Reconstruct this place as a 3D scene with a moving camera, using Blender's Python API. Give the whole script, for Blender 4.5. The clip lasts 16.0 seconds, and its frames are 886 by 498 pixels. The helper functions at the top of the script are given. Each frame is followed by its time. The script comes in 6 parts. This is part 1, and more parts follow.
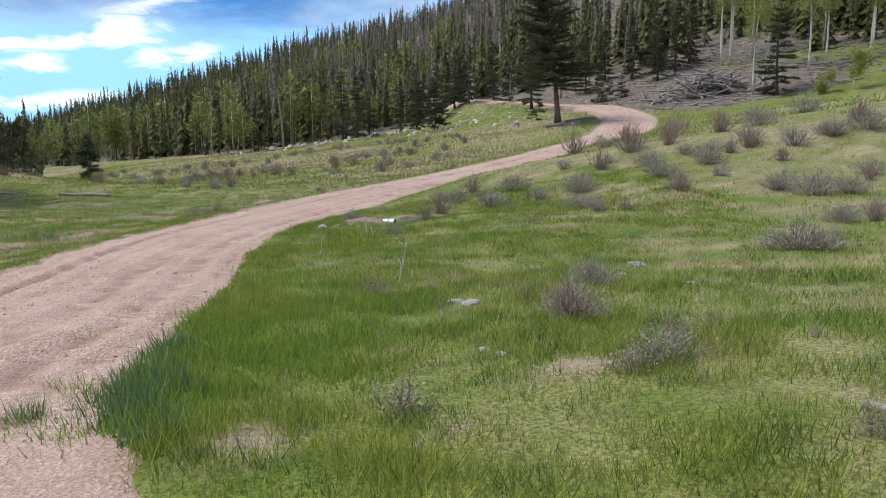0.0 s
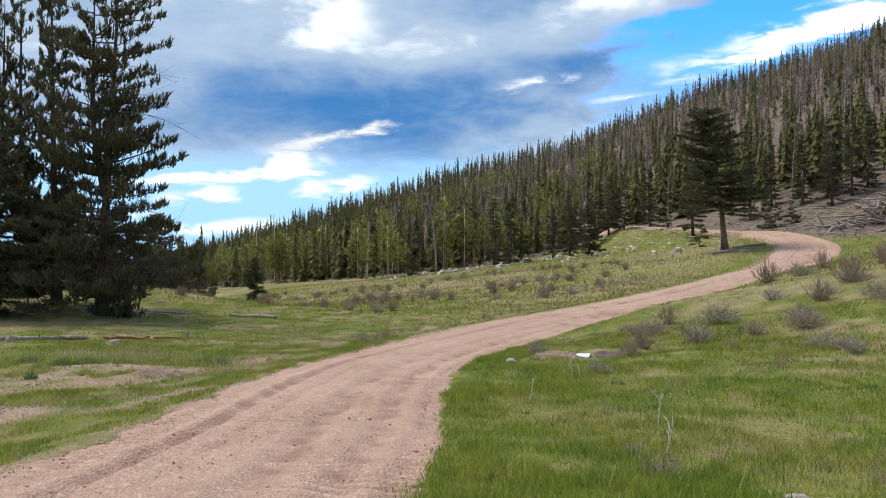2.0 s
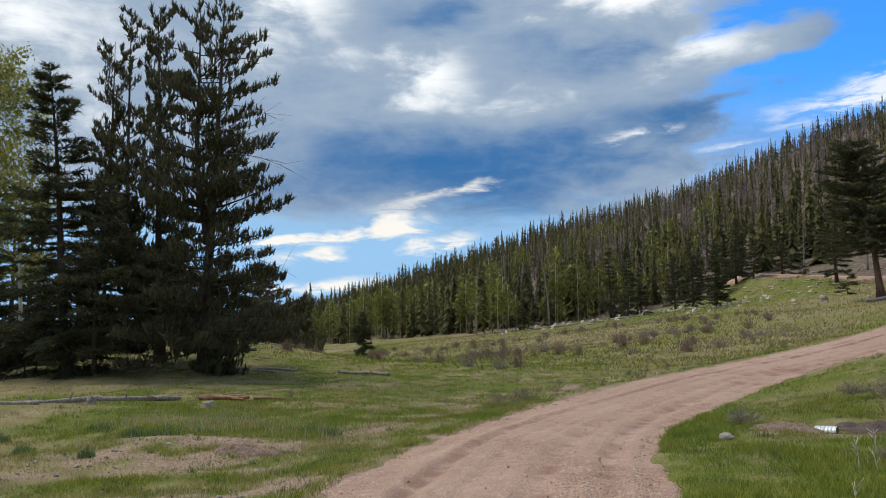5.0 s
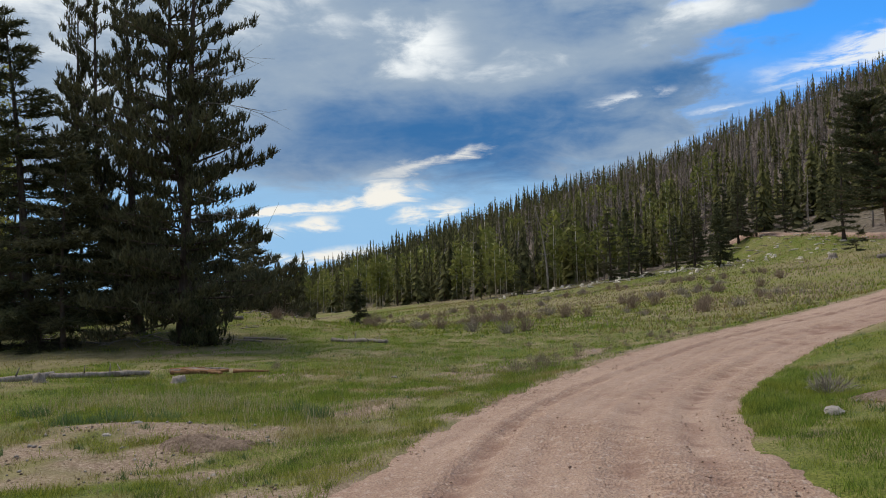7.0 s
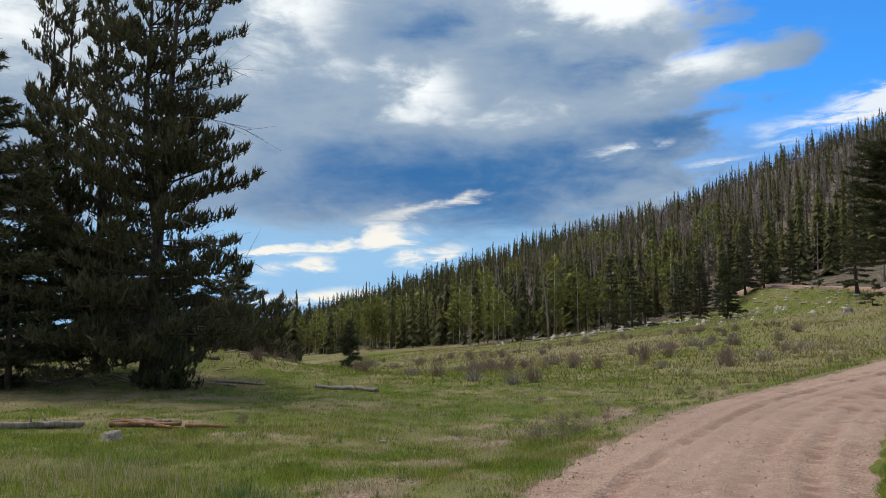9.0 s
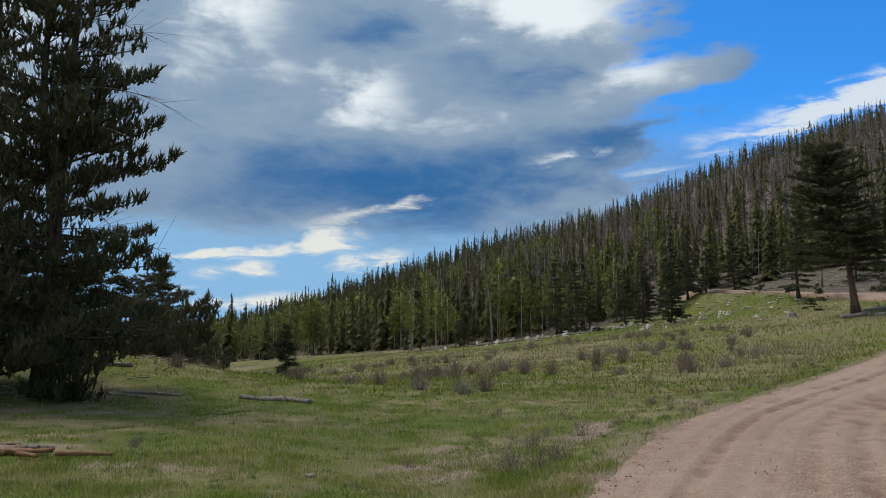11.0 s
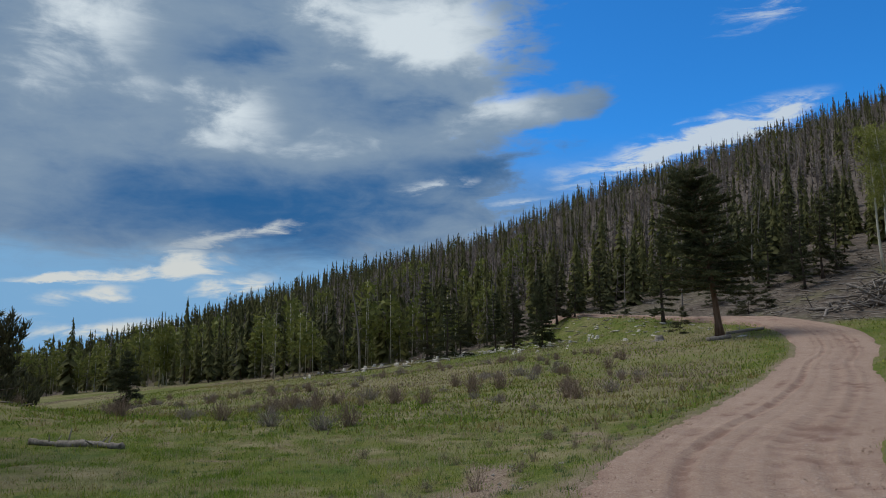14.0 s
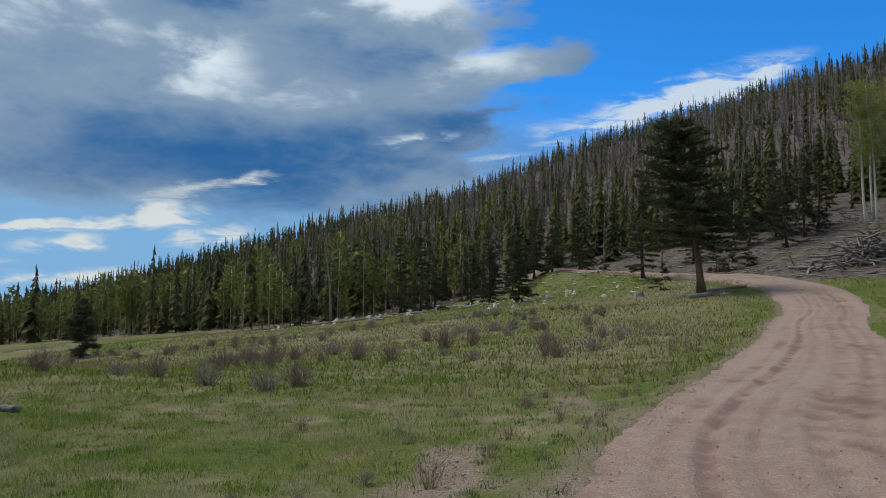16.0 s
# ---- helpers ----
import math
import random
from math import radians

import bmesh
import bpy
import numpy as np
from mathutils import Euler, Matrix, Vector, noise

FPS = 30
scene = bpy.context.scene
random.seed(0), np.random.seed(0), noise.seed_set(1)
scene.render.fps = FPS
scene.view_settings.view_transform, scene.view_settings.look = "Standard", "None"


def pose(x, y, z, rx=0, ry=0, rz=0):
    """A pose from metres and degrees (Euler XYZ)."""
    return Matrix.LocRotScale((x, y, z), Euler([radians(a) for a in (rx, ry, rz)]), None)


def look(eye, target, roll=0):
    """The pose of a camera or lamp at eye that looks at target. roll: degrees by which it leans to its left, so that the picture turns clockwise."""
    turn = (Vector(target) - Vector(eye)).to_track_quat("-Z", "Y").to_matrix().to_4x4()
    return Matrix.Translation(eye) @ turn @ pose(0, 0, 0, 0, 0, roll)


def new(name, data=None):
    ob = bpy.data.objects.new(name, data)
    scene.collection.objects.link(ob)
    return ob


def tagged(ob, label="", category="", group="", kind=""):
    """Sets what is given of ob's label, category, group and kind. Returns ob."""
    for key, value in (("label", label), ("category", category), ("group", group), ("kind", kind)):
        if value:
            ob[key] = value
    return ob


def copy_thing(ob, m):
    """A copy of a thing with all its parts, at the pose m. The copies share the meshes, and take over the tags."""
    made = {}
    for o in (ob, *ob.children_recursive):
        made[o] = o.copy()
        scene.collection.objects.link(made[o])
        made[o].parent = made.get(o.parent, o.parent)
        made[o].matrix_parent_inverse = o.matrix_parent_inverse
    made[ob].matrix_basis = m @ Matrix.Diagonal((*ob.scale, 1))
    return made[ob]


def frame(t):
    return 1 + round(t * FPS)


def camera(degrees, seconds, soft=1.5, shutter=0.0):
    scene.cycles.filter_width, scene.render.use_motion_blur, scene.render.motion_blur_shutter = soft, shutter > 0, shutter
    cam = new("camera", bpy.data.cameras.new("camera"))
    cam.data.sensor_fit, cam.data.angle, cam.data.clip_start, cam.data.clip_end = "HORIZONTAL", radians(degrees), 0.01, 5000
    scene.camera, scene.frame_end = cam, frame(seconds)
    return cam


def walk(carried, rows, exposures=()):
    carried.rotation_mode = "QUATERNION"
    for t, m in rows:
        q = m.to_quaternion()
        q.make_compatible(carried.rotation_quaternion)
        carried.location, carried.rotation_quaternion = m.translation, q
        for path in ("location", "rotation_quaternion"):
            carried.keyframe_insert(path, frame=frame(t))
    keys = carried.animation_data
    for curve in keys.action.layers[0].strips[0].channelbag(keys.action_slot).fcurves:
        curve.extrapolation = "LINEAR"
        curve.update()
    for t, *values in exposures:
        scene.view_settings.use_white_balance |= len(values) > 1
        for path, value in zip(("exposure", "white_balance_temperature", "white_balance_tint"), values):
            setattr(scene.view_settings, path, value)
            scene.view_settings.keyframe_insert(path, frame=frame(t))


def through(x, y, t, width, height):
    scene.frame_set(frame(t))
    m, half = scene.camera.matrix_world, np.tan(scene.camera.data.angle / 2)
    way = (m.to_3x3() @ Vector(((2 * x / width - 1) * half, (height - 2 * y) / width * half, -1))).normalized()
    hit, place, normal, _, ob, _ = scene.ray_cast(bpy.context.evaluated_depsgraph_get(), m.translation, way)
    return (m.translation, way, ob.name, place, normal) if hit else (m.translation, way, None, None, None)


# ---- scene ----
# ---------- camera ----------
cam = camera(60.5, 16.0, 1.0)
PATH = [
    (0, (-0.074, 1.004, 1.606), (-0.075, 2.979, 1.291), -0.1),
    (0.5, (-0.322, 1.385, 1.585), (-0.513, 3.358, 1.318), 0.0),
    (1, (-0.635, 1.814, 1.563), (-0.891, 3.79, 1.383), 0.3),
    (1.5, (-0.964, 2.322, 1.546), (-1.257, 4.299, 1.467), 0.5),
    (2, (-1.269, 2.833, 1.526), (-1.644, 4.798, 1.539), 0.3),
    (2.5, (-1.575, 3.319, 1.475), (-2.046, 5.263, 1.509), -0.3),
    (3, (-1.859, 3.898, 1.443), (-2.427, 5.816, 1.475), -0.9),
    (3.5, (-2.158, 4.453, 1.41), (-2.809, 6.344, 1.436), -1.4),
    (4, (-2.45, 5.083, 1.355), (-3.172, 6.948, 1.384), -1.7),
    (4.5, (-2.769, 5.659, 1.285), (-3.479, 7.527, 1.359), -1.2),
    (5, (-3.021, 6.281, 1.221), (-3.656, 8.171, 1.381), -0.4),
    (7.5, (-4.366, 9.314, 0.944), (-4.992, 11.213, 1.005), -1.7),
    (8, (-4.626, 10.02, 0.936), (-5.295, 11.903, 1.001), -2.1),
    (8.5, (-4.858, 10.654, 0.915), (-5.533, 12.532, 1.053), -1.2),
    (9, (-5.156, 11.396, 0.893), (-5.765, 13.291, 1.084), 0.2),
    (9.5, (-5.431, 12.104, 0.866), (-5.961, 14.019, 1.093), 1.2),
    (10, (-5.684, 12.758, 0.829), (-6.16, 14.687, 1.064), 1.1),
    (12.5, (-6.325, 15.435, 0.751), (-6.767, 17.379, 0.9), -0.9),
    (13, (-6.405, 16.053, 0.708), (-6.742, 18.016, 0.886), -0.5),
    (13.5, (-6.484, 16.744, 0.712), (-6.683, 18.72, 0.95), -0.2),
    (14, (-6.584, 17.417, 0.681), (-6.704, 19.395, 0.956), -0.2),
    (14.5, (-6.583, 18.078, 0.649), (-6.627, 20.058, 0.93), -0.4),
    (15, (-6.55, 18.755, 0.655), (-6.539, 20.739, 0.906), -0.6),
    (15.5, (-6.513, 19.401, 0.665), (-6.505, 21.392, 0.859), -0.1),
    (16, (-6.472, 20.118, 0.64), (-6.534, 22.111, 0.796), 0.7),
]
EXPOSURES = [(0, 0.44, 5900, 8), (1.2, 0.62, 6100, 9), (2.5, 0.2, 6700, 9), (3.6, 0.16, 6600, 9), (5, -0.14, 6550, 9), (7.5, -0.24, 6600, 8), (8.5, -0.1, 6600, 8), (10, -0.45, 6350, 7), (12.5, -0.38, 6200, 5), (14.2, -0.74, 6000, 5), (16, -0.58, 5900, 4)]
walk(cam, [(t, look(eye, target, roll)) for t, eye, target, roll in PATH], EXPOSURES)

# ---------- daylight ----------
SUN_AZ, SUN_EL = -70.0, 60.0
world = bpy.data.worlds.new("sky")
scene.world = world
world.use_nodes = True
wt = world.node_tree
wt.nodes.clear()


def wmath(op, a, b=None, c=None, clamp=False):
    n = wt.nodes.new("ShaderNodeMath")
    n.operation, n.use_clamp = op, clamp
    for i, v in enumerate((a, b, c)):
        if v is None:
            continue
        if isinstance(v, (int, float)):
            n.inputs[i].default_value = v
        else:
            wt.links.new(v, n.inputs[i])
    return n.outputs[0]


def wstep(value, lo, hi, a=0.0, b=1.0):
    n = wt.nodes.new("ShaderNodeMapRange")
    n.interpolation_type = "SMOOTHSTEP"
    wt.links.new(value, n.inputs[0])
    for i, v in enumerate((lo, hi, a, b)):
        n.inputs[i + 1].default_value = v
    return n.outputs[0]


def wmix(f, a, b):
    n = wt.nodes.new("ShaderNodeMix")
    n.data_type = "RGBA"
    for i, v in ((0, f), (6, a), (7, b)):
        if isinstance(v, (tuple, float, int)):
            n.inputs[i].default_value = v
        else:
            wt.links.new(v, n.inputs[i])
    return n.outputs[2]


def wnoise(vec, size, detail=6.0, rough=0.55, distort=0.0):
    n = wt.nodes.new("ShaderNodeTexNoise")
    wt.links.new(vec, n.inputs["Vector"])
    n.inputs["Scale"].default_value, n.inputs["Detail"].default_value = size, detail
    n.inputs["Roughness"].default_value, n.inputs["Distortion"].default_value = rough, distort
    return n.outputs["Fac"]


sky = wt.nodes.new("ShaderNodeTexSky")
sky.sky_type, sky.sun_disc = "NISHITA", False
sky.sun_elevation, sky.sun_rotation = radians(SUN_EL), radians(SUN_AZ)
sky.altitude, sky.air_density, sky.dust_density, sky.ozone_density = 2500, 1.0, 0.3, 2.0
co = wt.nodes.new("ShaderNodeTexCoord")
sp = wt.nodes.new("ShaderNodeSeparateXYZ")
wt.links.new(co.outputs["Generated"], sp.inputs[0])
X, Y, Z = sp.outputs
az = wmath("MULTIPLY", wmath("ARCTAN2", X, Y), 57.296)
el = wmath("MULTIPLY", wmath("ARCSINE", Z), 57.296)
up = wmath("MAXIMUM", wmath("ADD", Z, 0.2), 0.1)
plane = wt.nodes.new("ShaderNodeCombineXYZ")
wt.links.new(wmath("DIVIDE", X, up), plane.inputs[0])
wt.links.new(wmath("DIVIDE", Y, up), plane.inputs[1])
pl = plane.outputs[0]
lumps = wnoise(pl, 1.75, 8.0, 0.58, 0.3)
broad = wnoise(pl, 0.65, 3.0, 0.5, 0.2)
fine = wnoise(pl, 4.6, 6.0, 0.6, 0.4)
# the cloud bank thins out to the east, where the clear sky opens
wob = wmath("MULTIPLY", wmath("SUBTRACT", lumps, 0.5), 34.0)
open_side = wstep(wmath("ADD", wmath("SUBTRACT", az, wmath("MULTIPLY", el, 0.22)), wob), -8.0, 6.0)
# unseen clouds brought back past 55 degrees, added to grey the blue fill light
open_side = wmath("MULTIPLY", open_side, wmath("SUBTRACT", 1.0, wstep(az, 55.0, 95.0)))
cover = wmath("MULTIPLY", wstep(wmath("ADD", lumps, wmath("MULTIPLY", wmath("SUBTRACT", broad, 0.5), 0.6)), 0.30, 0.46), wmath("SUBTRACT", 1.0, open_side))
shade = wstep(wmath("ADD", lumps, wmath("MULTIPLY", wmath("SUBTRACT", fine, 0.5), 0.25)), 0.40, 0.60)
tint = wt.nodes.new("ShaderNodeMix")
tint.data_type, tint.blend_type = "RGBA", "MULTIPLY"
tint.inputs[0].default_value = 1.0
tint.inputs[7].default_value = (0.42, 1.3, 2.1, 1)
wt.links.new(sky.outputs[0], tint.inputs[6])
clear = tint.outputs[2]
GREY, DARK, WHITE = (4.6, 5.3, 6.6, 1), (0.95, 2.1, 4.4, 1), (13.5, 13.5, 13.4, 1)
belly = wmix(shade, GREY, DARK)
glow = wmath("MULTIPLY", wstep(wmath("ADD", wmath("MULTIPLY", fine, 0.22), wmath("MULTIPLY", wnoise(pl, 1.5, 3.0, 0.5, 0.15), 0.78)), 0.50, 0.66), wstep(el, 12.0, 17.0))
belly = wmix(glow, belly, WHITE)
rim = wmath("MULTIPLY", wmath("MULTIPLY", wmath("MULTIPLY", cover, wmath("SUBTRACT", 1.0, cover)), 3.0), wmath("MULTIPLY", wstep(el, 18.0, 25.0), wstep(fine, 0.36, 0.54)))
picture = wmix(rim, wmix(cover, clear, belly), WHITE)
# the clouds over the valley, by bearing and height in degrees: middle, half width, half height, tilt, weight
LUMPS = ((-4.5, 23.8, 6.4, 3.8, 0, 0.8), (2.0, 18.4, 4.6, 1.4, 6, 0.45), (-19.1, 17.9, 3.2, 2.4, -10, 0.62), (-28.0, 22.5, 6.3, 3.2, -10, 0.55),
         (-31.5, 18.6, 4.7, 2.1, 0, 0.3), (-14.8, 14.8, 11.1, 2.1, 8, 0.22), (-24.9, 17.7, 2.4, 1.4, 0, 0.3), (-21.0, 15.1, 1.9, 0.9, 0, 0.25),
         (-47.7, 19.5, 8.5, 3.6, 0, 0.55), (-40.0, 13.0, 9.0, 4.0, 0, 0.25), (-13.0, 25.5, 4.0, 1.6, 0, 0.5))
HOLLOWS = ((-21.3, 21.6, 4.6, 1.9, 0, 0.6), (-7.7, 18.9, 4.7, 1.8, 0, 0.42), (-20.3, 11.2, 19.0, 2.5, 3, 0.5), (-16.0, 10.8, 14.1, 3.0, 4, 0.3),
           (-13.5, 7.6, 6.8, 2.1, 5, 0.45), (0.3, 14.4, 5.5, 1.2, 8, 0.4), (-36.0, 15.5, 6.0, 1.4, 4, 0.2))
STREAKS = ((-26.4, 5.7, 5.1, 0.45, 6, 1.3), (-21.5, 6.35, 2.7, 0.95, 8, 1.7), (-18.5, 5.0, 3.2, 0.9, 12, 1.4), (-26.8, 4.4, 1.9, 0.8, 0, 1.0),
           (-16.2, 9.4, 5.0, 0.6, 14, 0.75), (-21.3, 7.8, 6.8, 0.9, 12, 0.5), (-26.8, 1.9, 6.1, 0.7, 5, 1.2), (-30.0, 5.2, 6.4, 0.4, 2, 1.2),
           (-29.5, 4.0, 2.6, 0.8, 5, 0.9), (-32.1, 2.6, 2.2, 0.5, 0, 0.8))
CIRRUS = ((13.5, 14.6, 9.6, 1.5, 13, 1.3), (19.0, 16.4, 5.1, 1.2, 12, 0.8), (-4.1, 12.8, 2.8, 0.55, 8, 0.9), (21.5, 23.8, 5.2, 1.5, 10, 0.9),
          (2.4, 11.4, 2.1, 0.3, 3, 0.7), (9.0, 20.0, 4.0, 0.6, 10, 0.3))


def wplane(a, b, stretch_a, stretch_b):
    n = wt.nodes.new("ShaderNodeCombineXYZ")
    wt.links.new(wmath("MULTIPLY", a, stretch_a), n.inputs[0])
    wt.links.new(wmath("MULTIPLY", b, stretch_b), n.inputs[1])
    return n.outputs[0]


def wsum(spots, vec, grow):
    """Soft lens-shaped spots added up."""
    total = None
    for ca, ce, ra, re, tilt, weight in spots:
        mp = wt.nodes.new("ShaderNodeMapping")
        mp.vector_type = "TEXTURE"
        mp.inputs["Location"].default_value = (ca, ce, 0)
        mp.inputs["Rotation"].default_value = (0, 0, radians(tilt))
        mp.inputs["Scale"].default_value = (ra * grow, re * grow, 1)
        wt.links.new(vec, mp.inputs[0])
        g = wt.nodes.new("ShaderNodeTexGradient")
        g.gradient_type = "SPHERICAL"
        wt.links.new(mp.outputs[0], g.inputs[0])
        total = wmath("MULTIPLY_ADD", g.outputs["Fac"], weight, total if total else 0.0)
    return total


grain = wplane(az, el, 0.075, 0.16)
puff, curl, wisp = wnoise(grain, 1.0, 5.0, 0.55, 0.2), wnoise(grain, 2.6, 6.0, 0.6, 0.3), wnoise(wplane(az, el, 0.12, 0.55), 1.5, 7.0, 0.65, 0.5)
az_w = wmath("ADD", az, wmath("MULTIPLY", wmath("SUBTRACT", curl, 0.5), 7.0))
el_w = wmath("ADD", el, wmath("MULTIPLY", wmath("SUBTRACT", puff, 0.5), 3.2))
bent = wplane(az_w, el_w, 1.0, 1.0)
el_s = wmath("ADD", el, wmath("MULTIPLY", wmath("SUBTRACT", wisp, 0.5), 1.8))
drawn = wplane(az_w, el_s, 1.0, 1.0)
light = wmath("SUBTRACT", wsum(LUMPS, bent, 1.45), wsum(HOLLOWS, bent, 1.5))
light = wmath("ADD", wmath("ADD", light, 0.38), wmath("ADD", wmath("MULTIPLY", wmath("SUBTRACT", curl, 0.5), 1.0), wmath("ADD", wmath("MULTIPLY", wmath("SUBTRACT", puff, 0.5), 0.5), wmath("MULTIPLY", wmath("SUBTRACT", wisp, 0.5), 0.35))))
deck = wmix(wstep(light, 0.5, 1.08), wmix(wstep(light, -0.45, 0.62), (0.5, 1.9, 4.6, 1), (3.8, 4.9, 6.4, 1)), (11.2, 11.6, 11.9, 1))
edge = wmath("ADD", az, wmath("ADD", wmath("MULTIPLY", wmath("SUBTRACT", wmath("ADD", wmath("MULTIPLY", curl, 0.6), wmath("MULTIPLY", wisp, 0.4)), 0.5), 24.0), wmath("MULTIPLY", wsum(((4.5, 18.2, 7.5, 1.2, 8, 1.0),), bent, 1.3), -9.0)))
hold = wmath("SUBTRACT", 1.0, wstep(edge, -0.5, 5.5))
hold = wmath("MAXIMUM", hold, wmath("MULTIPLY", wmath("SUBTRACT", 1.0, wstep(el_w, 10.5, 16.5)), wmath("SUBTRACT", 0.8, wmath("MULTIPLY", wstep(az, -2.0, 18.0), 0.65))))
lit = wt.nodes.new("ShaderNodeMix")
lit.data_type, lit.blend_type = "RGBA", "MULTIPLY"
lit.inputs[0].default_value, lit.inputs[7].default_value = 1.0, (1.35, 1.35, 1.3, 1)
wt.links.new(clear, lit.inputs[6])
vale = wmix(hold, lit.outputs[2], deck)
vale = wmix(wmath("MULTIPLY", wmath("SUBTRACT", 1.0, wstep(wmath("ADD", el_w, wmath("MULTIPLY", wmath("SUBTRACT", wisp, 0.5), 4.0)), 5.2, 8.6)), 0.9), vale, (3.6, 6.6, 10.2, 1))
vale = wmix(wstep(wmath("MULTIPLY", wsum(STREAKS, drawn, 1.3), wstep(wmath("ADD", wmath("MULTIPLY", wisp, 0.5), wmath("MULTIPLY", curl, 0.5)), 0.36, 0.58, 0.25, 1.0)), 0.18, 1.0), vale, (10.8, 10.5, 9.9, 1))
vale = wmix(wmath("MULTIPLY", wstep(wmath("MULTIPLY", wsum(CIRRUS, drawn, 1.4), wstep(wisp, 0.36, 0.62, 0.2, 1.0)), 0.12, 0.95), 0.92), vale, (10.0, 10.4, 10.9, 1))
inside = wmath("MULTIPLY", wmath("MULTIPLY", wstep(az, -75.0, -58.0), wmath("SUBTRACT", 1.0, wstep(az, 42.0, 60.0))), wmath("SUBTRACT", 1.0, wstep(el, 27.0, 36.0)))
picture = wmix(inside, picture, vale)
back = wt.nodes.new("ShaderNodeBackground")
back.inputs[1].default_value = 0.1
wt.links.new(picture, back.inputs[0])
wout = wt.nodes.new("ShaderNodeOutputWorld")
wt.links.new(back.outputs[0], wout.inputs[0])

sun = new("sun", bpy.data.lights.new("sun", "SUN"))
sun.data.energy, sun.data.angle, sun.data.color = 3.4, radians(28), (1.0, 0.94, 0.86)
sd = Vector((math.sin(radians(SUN_AZ)) * math.cos(radians(SUN_EL)), math.cos(radians(SUN_AZ)) * math.cos(radians(SUN_EL)), math.sin(radians(SUN_EL))))
sun.matrix_world = look(sd * 50, (0, 0, 0))

# ---------- the lie of the land ----------
# road centreline: x, y, z, half width
ROAD = ((-1.6, -40, 2.4, 1.6), (-3.2, -10, 0.95, 1.6), (-3.1, 1, 0.36, 2.3), (-3.25, 3, 0.21, 2.25), (-3.72, 5, 0.06, 1.8), (-4.1, 9, -0.17, 1.65),
        (-4.9, 14, -0.44, 1.62), (-5.1, 19, -0.7, 1.6), (-4.05, 25, -0.83, 1.82), (-2.45, 30, -0.79, 1.85),
        (1.5, 37.5, -0.53, 2.1), (5.0, 45, -0.18, 1.95), (8.5, 53, 0.22, 1.95), (12.6, 61, 0.75, 2.2), (16.2, 70, 1.5, 2.5),
        (18.6, 79, 2.4, 2.5), (18.0, 89, 3.45, 2.1), (13.5, 100, 4.4, 2.0), (5.0, 113, 5.4, 2.0), (1.0, 117.5, 5.8, 1.9))


def curve_points(rows, step):
    """Even points on a smooth curve through the rows."""
    p = np.array(rows, float)
    q = np.vstack([2 * p[0] - p[1], p, 2 * p[-1] - p[-2]])
    out = []
    for i in range(1, len(q) - 2):
        a, b, c, d = q[i - 1:i + 3]
        n = max(2, int(np.linalg.norm(c[:2] - b[:2]) / step))
        s = (np.arange(n) / n)[:, None]
        ta, tb = (c - a) / 2, (d - b) / 2
        out.append((2 * s**3 - 3 * s**2 + 1) * b + (s**3 - 2 * s**2 + s) * ta + (-2 * s**3 + 3 * s**2) * c + (s**3 - s**2) * tb)
    return np.vstack(out + [p[-1:]])


LINE = curve_points(ROAD, 0.5)
TURN = np.gradient(LINE[:, :2], axis=0)
TURN /= np.linalg.norm(TURN, axis=1)[:, None]
BEND = int(np.argmax((LINE[:, 1] > 97)))
RNG = np.random.default_rng(7)
TABLE = RNG.random((256, 256))


def wave(x, y, size, shift=0.0):
    """Smooth value noise, about -1 to 1, with lumps of that size."""
    u, v = np.asarray(x, float) / size + 37.3 + shift, np.asarray(y, float) / size + 11.9 + 2.7 * shift
    i, j = np.floor(u).astype(int), np.floor(v).astype(int)
    f, g = u - i, v - j
    f, g = f * f * (3 - 2 * f), g * g * (3 - 2 * g)
    at = lambda a, b: TABLE[a % 256, b % 256]
    return 2 * (at(i, j) * (1 - f) * (1 - g) + at(i + 1, j) * f * (1 - g) + at(i, j + 1) * (1 - f) * g + at(i + 1, j + 1) * f * g) - 1


def beside_road(x, y, last=None):
    """Nearest place on the road: its height, half width, and the signed distance from the middle (right is positive)."""
    x, y = np.atleast_1d(np.asarray(x, float)), np.atleast_1d(np.asarray(y, float))
    z, half, off, along = (np.empty(x.shape) for _ in range(4))
    line = LINE[:last]
    xf, yf = x.ravel(), y.ravel()
    for a in range(0, xf.size, 4000):
        s = slice(a, a + 4000)
        d = (xf[s, None] - line[:, 0])**2 + (yf[s, None] - line[:, 1])**2
        k = d.argmin(1)
        dx, dy = xf[s] - LINE[k, 0], yf[s] - LINE[k, 1]
        t = np.clip(dx * TURN[k, 0] + dy * TURN[k, 1], -0.5, 0.5)
        k2 = np.clip(k + np.where(t > 0, 1, -1), 0, len(line) - 1)
        f = np.abs(t) / 0.5
        z.ravel()[s] = LINE[k, 2] * (1 - f) + LINE[k2, 2] * f
        half.ravel()[s] = LINE[k, 3] * (1 - f) + LINE[k2, 3] * f
        off.ravel()[s] = np.sqrt(d.min(1)) * np.sign(dx * TURN[k, 1] - dy * TURN[k, 0])
        along.ravel()[s] = k * 0.5 + t
    return z, half, off, along


def blob(x, y, cx, cy, rx, ry):
    return np.exp(-((x - cx) / rx)**2 - ((y - cy) / ry)**2)


